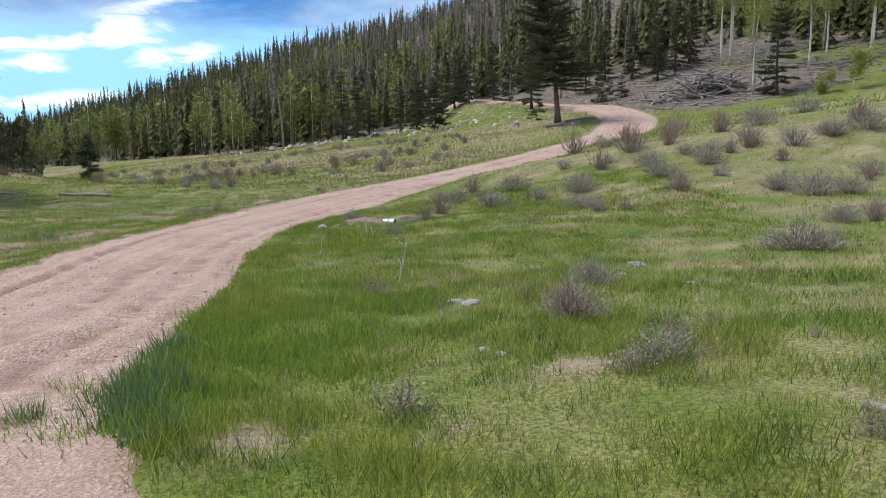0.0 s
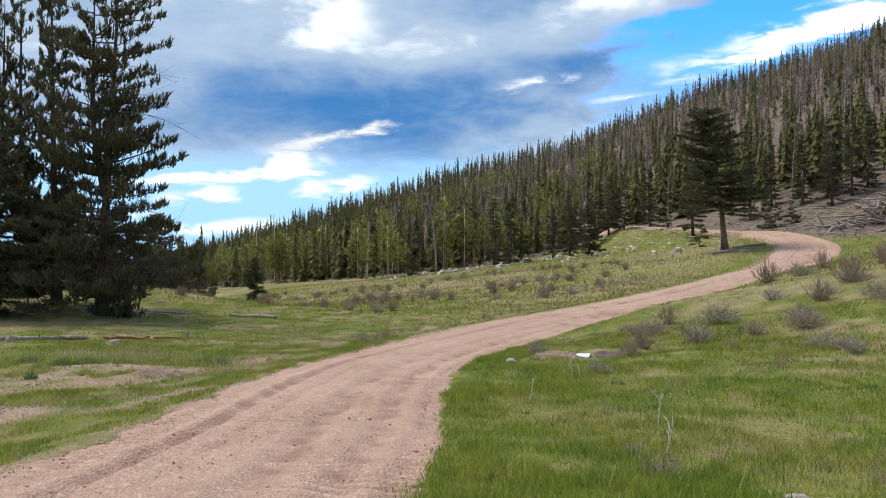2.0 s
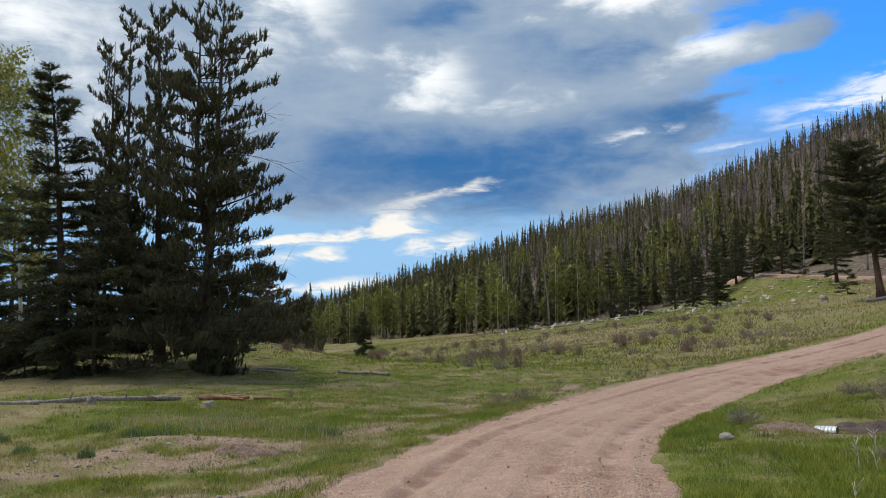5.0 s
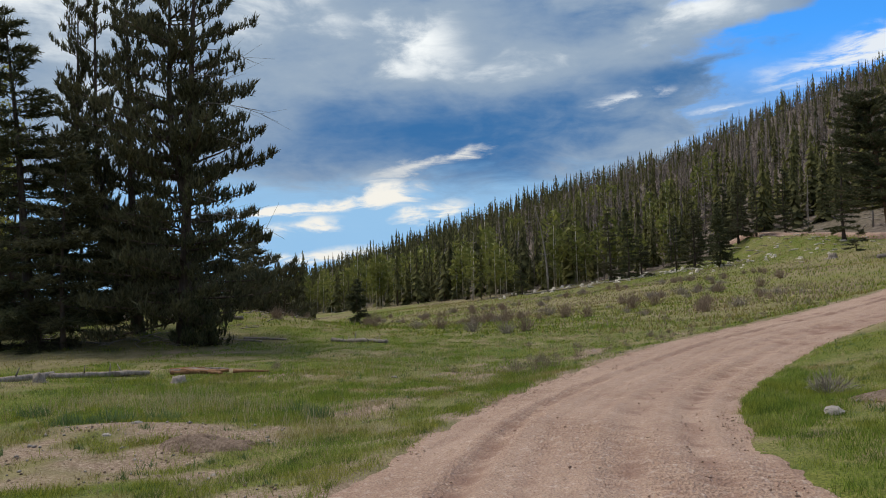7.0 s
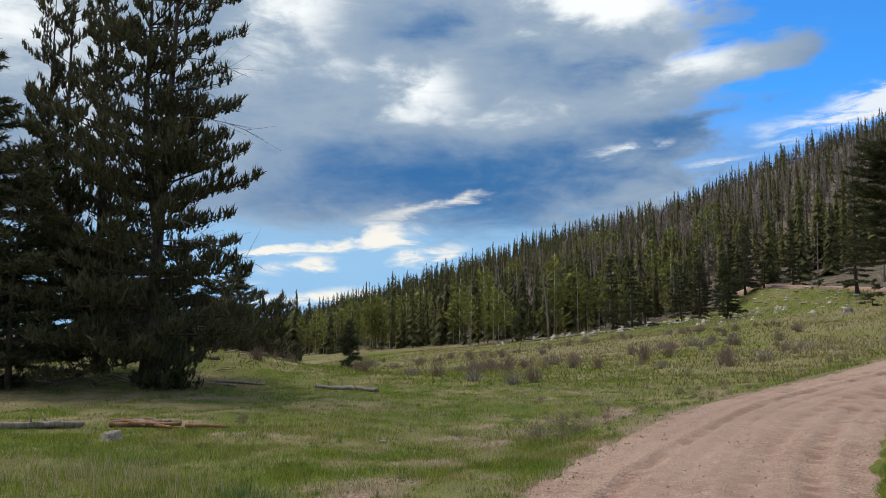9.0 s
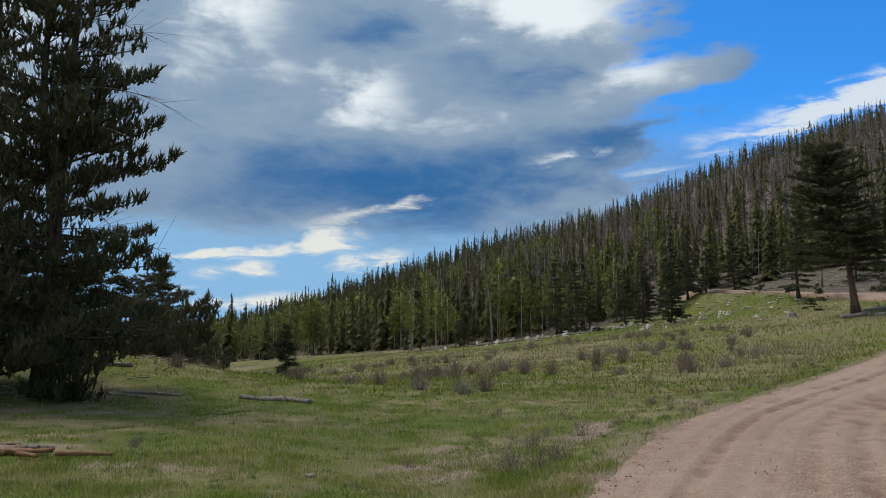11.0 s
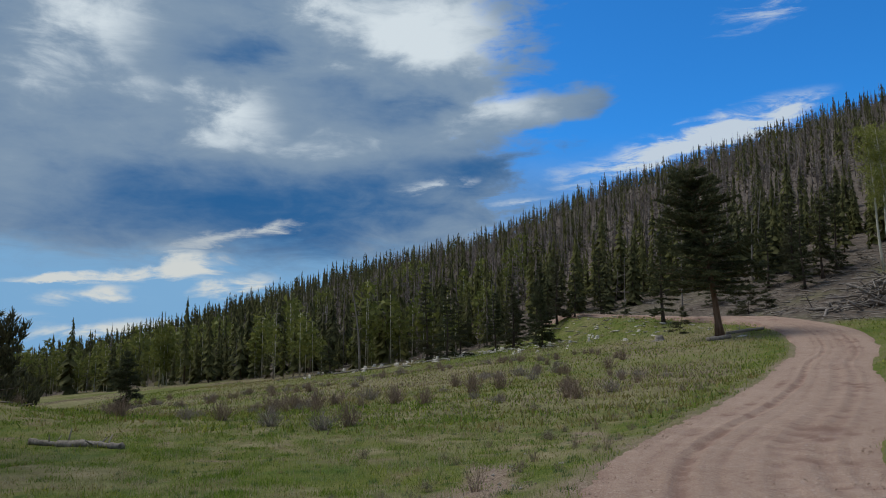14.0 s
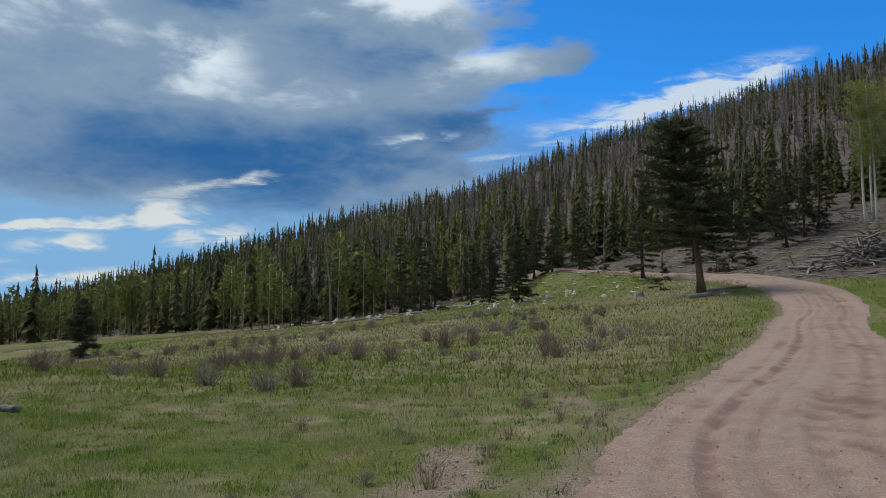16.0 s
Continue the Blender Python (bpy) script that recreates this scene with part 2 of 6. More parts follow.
def land(x, y, road_bed=True):
    """The height of the ground."""
    x, y = np.atleast_1d(np.asarray(x, float)), np.atleast_1d(np.asarray(y, float))
    z, half, off, _ = beside_road(x, y, BEND)
    left, right = np.maximum(-off - half, 0), np.maximum(off - half, 0)
    drop = np.interp(y, (-20, 10, 20, 35, 60), (0.8, 0.9, 1.2, 2.2, 4.0))
    climb = np.interp(y, (-20, 5, 11, 15, 20, 26, 36, 48, 60, 75, 95), (0.06, 0.06, 0.02, 0.05, 0.13, 0.23, 0.22, 0.22, 0.15, 0.1, 0.08))
    slope = -3.3 + 0.11 * (x + 36) + 0.035 * (y - 78)
    near = z - drop * (1 - np.exp(-left / 50))
    apart = np.where(left > 0, slope + (z - slope) * np.exp(-left / 5), z)
    q = np.clip((y - 45) / 30, 0, 1)
    q = q * q * (3 - 2 * q)
    meadow = near * (1 - q) + apart * q - 0.2 * (1 - np.exp(-left / 1.2)) + climb * 30 * (1 - np.exp(-right / 30))
    meadow = meadow + 0.7 * blob(x, y, -26, 35, 9, 9) + 1.2 * blob(x, y, -27.5, 39.5, 8, 4.5) + 0.3 * blob(x, y, -17.5, 19.5, 3, 3) + 0.1 * blob(x, y, -10.3, 15.6, 1.6, 0.9)
    meadow = meadow - 0.2 * blob(x, y, -0.7, 18.6, 0.6, 0.5) - 0.1 * blob(x, y, 0.4, 19.2, 1.0, 0.7) - 0.3 * blob(x, y, 2.0, 20.6, 1.8, 0.9) + 0.12 * blob(x, y, -2.3, 18.4, 0.6, 0.7) * (right > 0)
    meadow = meadow + 0.4 * (1 - np.exp(-right / 0.9)) * np.interp(y, (24, 29, 48, 56), (0, 1, 1, 0))
    hill = 3.2 + 0.19 * (y - 122) + 0.26 * x + 2.0 * wave(x, y, 60) + 9 * np.clip(x / 60, 0, 1) * np.clip((y - 130) / 90, 0, 1) + 13 * np.clip((x - 90) / 120, 0, 1) * np.clip((y - 200) / 150, 0, 1)
    r = np.hypot(x, y)
    k = 1.2
    bed, wide, side, along = beside_road(x, y)
    d = np.clip((hill - meadow) / k, -30, 30)
    ground = np.where(y > 40, meadow + np.where(d >= 30, hill - meadow, k * np.log1p(np.exp(d))), meadow)
    ground = np.where(r > 450, np.maximum(ground - 0.0011 * (r - 450)**2, -60), ground)
    leg = np.exp(-(np.maximum(np.abs(side) - wide - 0.6, 0) / 5.0)**2) * np.clip((along - 0.5 * BEND + 8) / 10, 0, 1) * np.clip((x + 3) / 6, 0, 1)
    ground = ground + (bed - ground) * leg
    half, off = wide, side
    rough = np.clip((np.abs(off) - half) / 1.0, 0, 1)
    ground = ground + rough * (0.06 * wave(x, y, 2.3) + 0.045 * wave(x, y, 0.8, 3) + 0.12 * wave(x, y, 9, 5))
    if road_bed:
        edge = half + 0.07 * wave(x, y, 1.6, 2) + 0.07 * wave(x, y, 0.45, 7)
        ground = ground - 0.09 * np.clip((edge - np.abs(off)) / 0.2, 0, 1)
    return ground


def level(x, y):
    return float(land(x, y)[0])

# ---------- materials ----------
def material(name, rough=0.9, spec=0.2):
    m = bpy.data.materials.new(name)
    m.use_nodes = True
    b = m.node_tree.nodes["Principled BSDF"]
    b.inputs["Roughness"].default_value = rough
    b.inputs["Specular IOR Level"].default_value = spec
    return m, m.node_tree, b


def m_noise(nt, size, detail=4.0, rough=0.6, stretch=None, distort=0.0):
    g = nt.nodes.new("ShaderNodeNewGeometry")
    n = nt.nodes.new("ShaderNodeTexNoise")
    n.inputs["Scale"].default_value, n.inputs["Detail"].default_value = size, detail
    n.inputs["Roughness"].default_value, n.inputs["Distortion"].default_value = rough, distort
    src = g.outputs["Position"]
    if stretch:
        mp = nt.nodes.new("ShaderNodeMapping")
        mp.inputs["Scale"].default_value = stretch
        nt.links.new(src, mp.inputs[0])
        src = mp.outputs[0]
    nt.links.new(src, n.inputs["Vector"])
    return n.outputs["Fac"]


def m_ramp(nt, value, *stops):
    r = nt.nodes.new("ShaderNodeValToRGB")
    e = r.color_ramp.elements
    while len(e) < len(stops):
        e.new(0.5)
    for k, (p, c) in zip(e, stops):
        k.position = p
        k.color = (*c, 1) if isinstance(c, tuple) else (c, c, c, 1)
    nt.links.new(value, r.inputs[0])
    return r.outputs[0]


def m_mix(nt, f, a, b, how="MIX"):
    n = nt.nodes.new("ShaderNodeMix")
    n.data_type, n.blend_type = "RGBA", how
    for i, v in ((0, f), (6, a), (7, b)):
        if isinstance(v, tuple):
            n.inputs[i].default_value = (*v, 1)
        elif isinstance(v, (int, float)):
            n.inputs[i].default_value = v
        else:
            nt.links.new(v, n.inputs[i])
    return n.outputs[2]


def m_bump(nt, b, height, strength, distance):
    n = nt.nodes.new("ShaderNodeBump")
    n.inputs["Strength"].default_value, n.inputs["Distance"].default_value = strength, distance
    nt.links.new(height, n.inputs["Height"])
    nt.links.new(n.outputs[0], b.inputs["Normal"])


def m_set(nt, b, colour):
    nt.links.new(colour, b.inputs["Base Color"])


def island(nt):
    return nt.nodes.new("ShaderNodeNewGeometry").outputs["Random Per Island"]


def obj_random(nt):
    return nt.nodes.new("ShaderNodeObjectInfo").outputs["Random"]


def make_ground():
    m, nt, b = material("meadow_turf", 0.95, 0.1)
    big, mid, small = m_noise(nt, 0.16, 4), m_noise(nt, 1.1, 5), m_noise(nt, 14, 4, 0.7)
    green = m_ramp(nt, mid, (0.3, (0.10, 0.145, 0.022)), (0.5, (0.16, 0.18, 0.036)), (0.7, (0.245, 0.215, 0.07)))
    straw = m_ramp(nt, small, (0.3, (0.24, 0.205, 0.09)), (0.7, (0.37, 0.31, 0.165)))
    soil = m_ramp(nt, m_noise(nt, 26, 6, 0.8), (0.32, (0.12, 0.078, 0.055)), (0.5, (0.26, 0.185, 0.132)), (0.68, (0.48, 0.39, 0.30)))
    dry = m_ramp(nt, m_mix(nt, 0.4, big, m_noise(nt, 0.7, 4, 0.6)), (0.47, 0.0), (0.66, 0.85))
    c = m_mix(nt, dry, green, straw)
    c = m_mix(nt, m_ramp(nt, mid, (0.60, 0.0), (0.70, 0.8)), c, soil)
    c = m_mix(nt, m_ramp(nt, m_noise(nt, 2.6, 5, 0.7), (0.30, 0.75), (0.46, 0.0)), c, (0.085, 0.125, 0.026))
    c = m_mix(nt, 1.0, c, m_ramp(nt, m_noise(nt, 40, 3, 0.7), (0.40, (0.45, 0.47, 0.43)), (0.58, (1.0, 1.0, 1.0))), "MULTIPLY")
    # the wooded and cut slopes: needle litter and bare earth
    at = nt.nodes.new("ShaderNodeAttribute")
    at.attribute_name = "litter"
    litter = m_ramp(nt, m_noise(nt, 1.6, 6, 0.75), (0.3, (0.062, 0.046, 0.036)), (0.5, (0.125, 0.098, 0.078)), (0.72, (0.26, 0.22, 0.18)))
    c = m_mix(nt, at.outputs["Fac"], c, litter)
    at3 = nt.nodes.new("ShaderNodeAttribute")
    at3.attribute_name = "scrub"
    scrub = m_ramp(nt, m_noise(nt, 1.3, 6, 0.75), (0.3, (0.13, 0.10, 0.062)), (0.5, (0.225, 0.19, 0.095)), (0.7, (0.36, 0.29, 0.18)))
    c = m_mix(nt, at3.outputs["Fac"], c, scrub)
    at2 = nt.nodes.new("ShaderNodeAttribute")
    at2.attribute_name = "earth"
    c = m_mix(nt, at2.outputs["Fac"], c, soil)
    m_set(nt, b, c)
    m_bump(nt, b, small, 0.8, 0.06)
    return m


def make_road():
    m, nt, b = material("gravel_road", 0.95, 0.15)
    grit, mid, big = m_noise(nt, 70, 5, 0.75), m_noise(nt, 5, 5, 0.65), m_noise(nt, 0.5, 3)
    v = nt.nodes.new("ShaderNodeTexVoronoi")
    v.inputs["Scale"].default_value = 38
    g = nt.nodes.new("ShaderNodeNewGeometry")
    nt.links.new(g.outputs["Position"], v.inputs["Vector"])
    base = m_ramp(nt, mid, (0.3, (0.345, 0.225, 0.162)), (0.7, (0.455, 0.322, 0.236)))
    base = m_mix(nt, m_ramp(nt, big, (0.4, 0.0), (0.65, 0.6)), base, (0.505, 0.36, 0.268))
    c = m_mix(nt, m_ramp(nt, grit, (0.40, 0.75), (0.56, 0.0)), base, (0.20, 0.125, 0.095))
    c = m_mix(nt, m_ramp(nt, m_noise(nt, 22, 4, 0.7), (0.54, 0.0), (0.66, 0.55)), c, (0.58, 0.47, 0.40))
    stone = m_mix(nt, 1.0, v.outputs["Color"], (0.5, 0.4, 0.33), "MULTIPLY")
    peb = m_ramp(nt, v.outputs["Distance"], (0.10, 0.6), (0.22, 0.0))
    c = m_mix(nt, peb, c, m_mix(nt, 0.6, stone, (0.45, 0.34, 0.28)))
    at = nt.nodes.new("ShaderNodeAttribute")
    at.attribute_name = "rut"
    c = m_mix(nt, at.outputs["Fac"], c, m_mix(nt, grit, (0.15, 0.08, 0.06), (0.27, 0.16, 0.12)))
    m_set(nt, b, c)
    h = m_mix(nt, 0.5, m_mix(nt, 0.4, grit, mid), v.outputs["Distance"])
    m_bump(nt, b, h, 0.9, 0.03)
    return m


def make_leaf(name, dark, light, patch=None, rough=0.75, through=0.0, by_object=0.25, lush=False):
    """Leaves, blades and needles: each one its own shade, stands differ a little."""
    m, nt, b = material(name, rough, 0.12)
    c = m_mix(nt, island(nt), dark, light)
    c = m_mix(nt, m_ramp(nt, obj_random(nt), (0.0, 0.0), (1.0, by_object)), c, dark)
    if patch:
        c = m_mix(nt, m_ramp(nt, m_noise(nt, patch[0], 3), (patch[1], 0.0), (patch[2], 0.9)), c, m_mix(nt, island(nt), patch[3], patch[4]))
    if lush:
        c = m_mix(nt, m_ramp(nt, m_noise(nt, 0.55, 4, 0.65), (0.46, 0.0), (0.60, 0.85)), c, m_mix(nt, island(nt), (0.075, 0.14, 0.02), (0.29, 0.39, 0.06)))
    if lush:
        c = m_mix(nt, m_ramp(nt, m_noise(nt, 2.9, 4, 0.7), (0.38, 0.85), (0.49, 0.0)), c, m_mix(nt, island(nt), (0.05, 0.095, 0.018), (0.14, 0.19, 0.042)))
    m_set(nt, b, c)
    if through:
        t = nt.nodes.new("ShaderNodeBsdfTranslucent")
        nt.links.new(c, t.inputs[0])
        x = nt.nodes.new("ShaderNodeMixShader")
        x.inputs[0].default_value = through
        nt.links.new(b.outputs[0], x.inputs[1])
        nt.links.new(t.outputs[0], x.inputs[2])
        nt.links.new(x.outputs[0], nt.nodes["Material Output"].inputs[0])
    return m


def make_wood(name, dark, light, size=6.0, along=(1, 1, 0.15), knots=None):
    m, nt, b = material(name, 0.9, 0.15)
    n = m_noise(nt, size, 6, 0.7, along)
    c = m_ramp(nt, n, (0.32, dark), (0.68, light))
    if knots:
        c = m_mix(nt, m_ramp(nt, m_noise(nt, 5.0, 3, 0.6, (1, 1, 2.5)), (0.60, 0.0), (0.66, 1.0)), c, knots)
    c = m_mix(nt, m_ramp(nt, island(nt), (0.0, 0.0), (1.0, 0.35)), c, dark)
    m_set(nt, b, c)
    m_bump(nt, b, n, 0.7, 0.03)
    return m


def make_stone():
    m, nt, b = material("granite_stone", 0.9, 0.2)
    c = m_ramp(nt, m_noise(nt, 30, 5, 0.7), (0.3, (0.15, 0.125, 0.105)), (0.7, (0.34, 0.30, 0.26)))
    c = m_mix(nt, m_ramp(nt, obj_random(nt), (0.0, 0.0), (1.0, 0.4)), c, (0.40, 0.37, 0.33))
    m_set(nt, b, c)
    m_bump(nt, b, m_noise(nt, 18, 6), 0.8, 0.02)
    return m


def make_metal():
    m, nt, b = material("galvanised_steel", 0.42, 0.5)
    b.inputs["Metallic"].default_value = 0.3
    m_set(nt, b, m_ramp(nt, m_noise(nt, 8, 5), (0.35, (0.45, 0.47, 0.48)), (0.7, (0.66, 0.68, 0.69))))
    return m


GROUND, GRAVEL = make_ground(), make_road()
GRASS = make_leaf("grass_blade", (0.11, 0.15, 0.02), (0.43, 0.43, 0.072), (0.16, 0.51, 0.72, (0.30, 0.26, 0.075), (0.50, 0.43, 0.17)), 0.6, 0.35, lush=True)
LUSH = make_leaf("lush_grass_blade", (0.12, 0.19, 0.025), (0.29, 0.365, 0.055), None, 0.55, 0.4)
BLUEGRASS = make_leaf("blue_green_tuft", (0.085, 0.135, 0.05), (0.19, 0.26, 0.10), None, 0.6, 0.25)
SERE = make_leaf("sere_grass_blade", (0.22, 0.17, 0.055), (0.43, 0.345, 0.14), (0.9, 0.44, 0.56, (0.16, 0.18, 0.045), (0.33, 0.32, 0.09)), 0.8, 0.3)
STRAW = make_leaf("dry_grass_blade", (0.34, 0.27, 0.13), (0.58, 0.5, 0.32), None, 0.8, 0.25)
TWIG = make_leaf("bare_shrub_twig", (0.20, 0.14, 0.10), (0.42, 0.325, 0.245), None, 0.9)
SAGETWIG = make_leaf("grey_sage_twig", (0.20, 0.16, 0.135), (0.42, 0.365, 0.31), None, 0.9)
SAGE = make_leaf("shrub_leaf", (0.19, 0.17, 0.10), (0.36, 0.32, 0.21), None, 0.9)
NEEDLE = make_leaf("spruce_needle", (0.045, 0.054, 0.028), (0.145, 0.145, 0.07), None, 0.7, 0.25)
OLIVE = make_leaf("pine_needle", (0.055, 0.057, 0.032), (0.165, 0.155, 0.082), None, 0.7, 0.25)
FOREST = make_leaf("forest_needle", (0.06, 0.065, 0.03), (0.18, 0.172, 0.075), (0.035, 0.44, 0.62, (0.11, 0.112, 0.036), (0.215, 0.205, 0.065)), 0.8, 0.5)
BROWN = make_leaf("dead_needle", (0.125, 0.095, 0.076), (0.28, 0.225, 0.185), None, 0.9)
ASPEN = make_leaf("aspen_leaf", (0.19, 0.205, 0.045), (0.42, 0.41, 0.11), None, 0.6, 0.4)
YOUNGLEAF = make_leaf("young_aspen_leaf", (0.12, 0.135, 0.032), (0.27, 0.27, 0.075), None, 0.6, 0.4)
BLEACHED = make_wood("bleached_wood", (0.42, 0.37, 0.30), (0.72, 0.66, 0.56))
BARK = make_wood("conifer_bark", (0.045, 0.033, 0.026), (0.16, 0.12, 0.095))
REDBARK = make_wood("pine_bark", (0.10, 0.06, 0.04), (0.30, 0.19, 0.125))
GREYWOOD = make_wood("weathered_wood", (0.13, 0.105, 0.085), (0.43, 0.375, 0.32), 17.0, (1, 1, 0.35))
SNAG = make_wood("dead_trunk", (0.165, 0.135, 0.115), (0.37, 0.32, 0.28))
PALEBARK = make_wood("aspen_bark", (0.50, 0.46, 0.36), (0.72, 0.66, 0.54), 6.0, (1, 1, 0.6), (0.07, 0.06, 0.05))
ROT = make_wood("rotten_red_wood", (0.16, 0.08, 0.042), (0.38, 0.215, 0.11))
STONE, METAL = make_stone(), make_metal()
MUD, _mn, _mb = material("dark_wet_soil", 0.7, 0.3)
m_set(_mn, _mb, m_ramp(_mn, m_noise(_mn, 9, 6), (0.3, (0.035, 0.025, 0.02)), (0.7, (0.13, 0.09, 0.065))))
m_bump(_mn, _mb, m_noise(_mn, 20, 6), 0.8, 0.04)
EARTH, _en, _eb = material("bare_pink_earth", 0.95, 0.1)
m_set(_en, _eb, m_ramp(_en, m_noise(_en, 20, 6, 0.7), (0.3, (0.19, 0.125, 0.09)), (0.7, (0.43, 0.32, 0.24))))
m_bump(_en, _eb, m_noise(_en, 14, 6, 0.75), 1.0, 0.1)

# ---------- mesh tools ----------
def mesh_of(name, verts, faces, mats, which=None, smooth=False):
    """A mesh from arrays; faces all have the same number of corners."""
    verts, faces = np.asarray(verts, np.float32), np.asarray(faces, np.int32)
    me = bpy.data.meshes.new(name)
    n, k = faces.shape
    me.vertices.add(len(verts))
    me.vertices.foreach_set("co", verts.ravel())
    me.loops.add(n * k)
    me.loops.foreach_set("vertex_index", faces.ravel())
    me.polygons.add(n)
    me.polygons.foreach_set("loop_start", np.arange(0, n * k, k, dtype=np.int32))
    for m in mats if isinstance(mats, (list, tuple)) else [mats]:
        me.materials.append(m)
    if which is not None:
        me.polygons.foreach_set("material_index", np.asarray(which, np.int32))
    if smooth:
        me.polygons.foreach_set("use_smooth", np.ones(n, bool))
    me.update(calc_edges=True)
    return me


def part(name, bm, mat, parent, label=""):
    """One mesh object under a thing; bm is a bmesh or a ready mesh."""
    if isinstance(bm, bmesh.types.BMesh):
        me = bpy.data.meshes.new(name)
        bm.to_mesh(me)
        bm.free()
        me.materials.append(mat)
        for p in me.polygons:
            p.use_smooth = True
    else:
        me = bm
    ob = new(name, me)
    ob.parent = parent
    return tagged(ob, label)


def join(*pieces):
    """Pieces of (verts, faces) as one."""
    vs, fs, n = [], [], 0
    for v, f in pieces:
        vs.append(v)
        fs.append(np.asarray(f) + n)
        n += len(v)
    return np.vstack(vs), np.vstack(fs)


def turns(rng, n, lean=0.0):
    """Turns about the upright, with a little lean."""
    a, b, c = rng.uniform(0, 2 * np.pi, n), rng.normal(0, lean, n), rng.normal(0, lean, n)
    ca, sa = np.cos(a), np.sin(a)
    m = np.zeros((n, 3, 3))
    m[:, 0, 0], m[:, 0, 1], m[:, 1, 0], m[:, 1, 1], m[:, 2, 2] = ca, -sa, sa, ca, 1
    m[:, 0, 2], m[:, 1, 2] = b, c
    return m


def strewn(shape, mats, places):
    """Many copies of a shape in one pair of arrays."""
    v, f = shape
    out = np.einsum("nij,kj->nki", mats, v) + np.asarray(places)[:, None, :]
    n = len(places)
    return out.reshape(-1, 3), (np.asarray(f)[None] + (np.arange(n) * len(v))[:, None, None]).reshape(-1, np.asarray(f).shape[1])


def tube(path, radii, sides=6):
    """A tapered round limb along a path, as triangles."""
    path, radii = np.asarray(path, float), np.asarray(radii, float)
    d = np.gradient(path, axis=0)
    d /= np.linalg.norm(d, axis=1)[:, None] + 1e-9
    ref = np.where(np.abs(d[:, 2:3]) > 0.9, [[1.0, 0, 0]], [[0, 0, 1.0]])
    u = np.cross(d, ref)
    u /= np.linalg.norm(u, axis=1)[:, None]
    w = np.cross(d, u)
    a = np.arange(sides) / sides * 2 * np.pi
    ring = path[:, None] + radii[:, None, None] * (np.cos(a)[None, :, None] * u[:, None] + np.sin(a)[None, :, None] * w[:, None])
    v = ring.reshape(-1, 3)
    f = []
    for i in range(len(path) - 1):
        for j in range(sides):
            p, q = i * sides + j, i * sides + (j + 1) % sides
            f += [(p, q, q + sides), (p, q + sides, p + sides)]
    e = (len(path) - 1) * sides
    f += [(e, e + j, e + j + 1) for j in range(1, sides - 1)]
    f += [(0, j + 1, j) for j in range(1, sides - 1)]
    return v, np.array(f)


def brushes(rng, places, ways, size, needles=10, spread=0.6, fat=0.07):
    """Needle shoots: at each place a tuft of narrow blades about the way it grows."""
    places, ways = np.asarray(places), np.asarray(ways)
    n = len(places)
    ways = ways / (np.linalg.norm(ways, axis=1)[:, None] + 1e-9)
    k = needles
    w = ways[:, None] + rng.normal(0, spread, (n, k, 3))
    w /= np.linalg.norm(w, axis=2)[..., None]
    side = np.cross(w, rng.normal(0, 1, (n, k, 3)))
    side /= np.linalg.norm(side, axis=2)[..., None] + 1e-9
    s = np.broadcast_to(np.asarray(size), (n,))[:, None, None] * rng.uniform(0.7, 1.3, (n, k, 1))
    base = places[:, None] + ways[:, None] * s * rng.uniform(-0.5, 0.6, (n, k, 1))
    a, b, c = base - side * s * fat, base + side * s * fat, base + w * s
    v = np.stack([a, b, c], 2).reshape(-1, 3)
    return v, np.arange(len(v)).reshape(-1, 3)


# ---------- ground and road ----------
def spread(inner, step, outer, grow=1.09):
    """Grid lines: even inside, wider and wider outside."""
    a = list(np.arange(inner[0], inner[1] + step, step))
    for end, sign in ((outer[0], -1), (outer[1], 1)):
        s, p = step, a[0] if sign < 0 else a[-1]
        while p * sign < end * sign:
            s *= grow
            p += s * sign
            a.insert(0, p) if sign < 0 else a.append(p)
    return np.array(a)


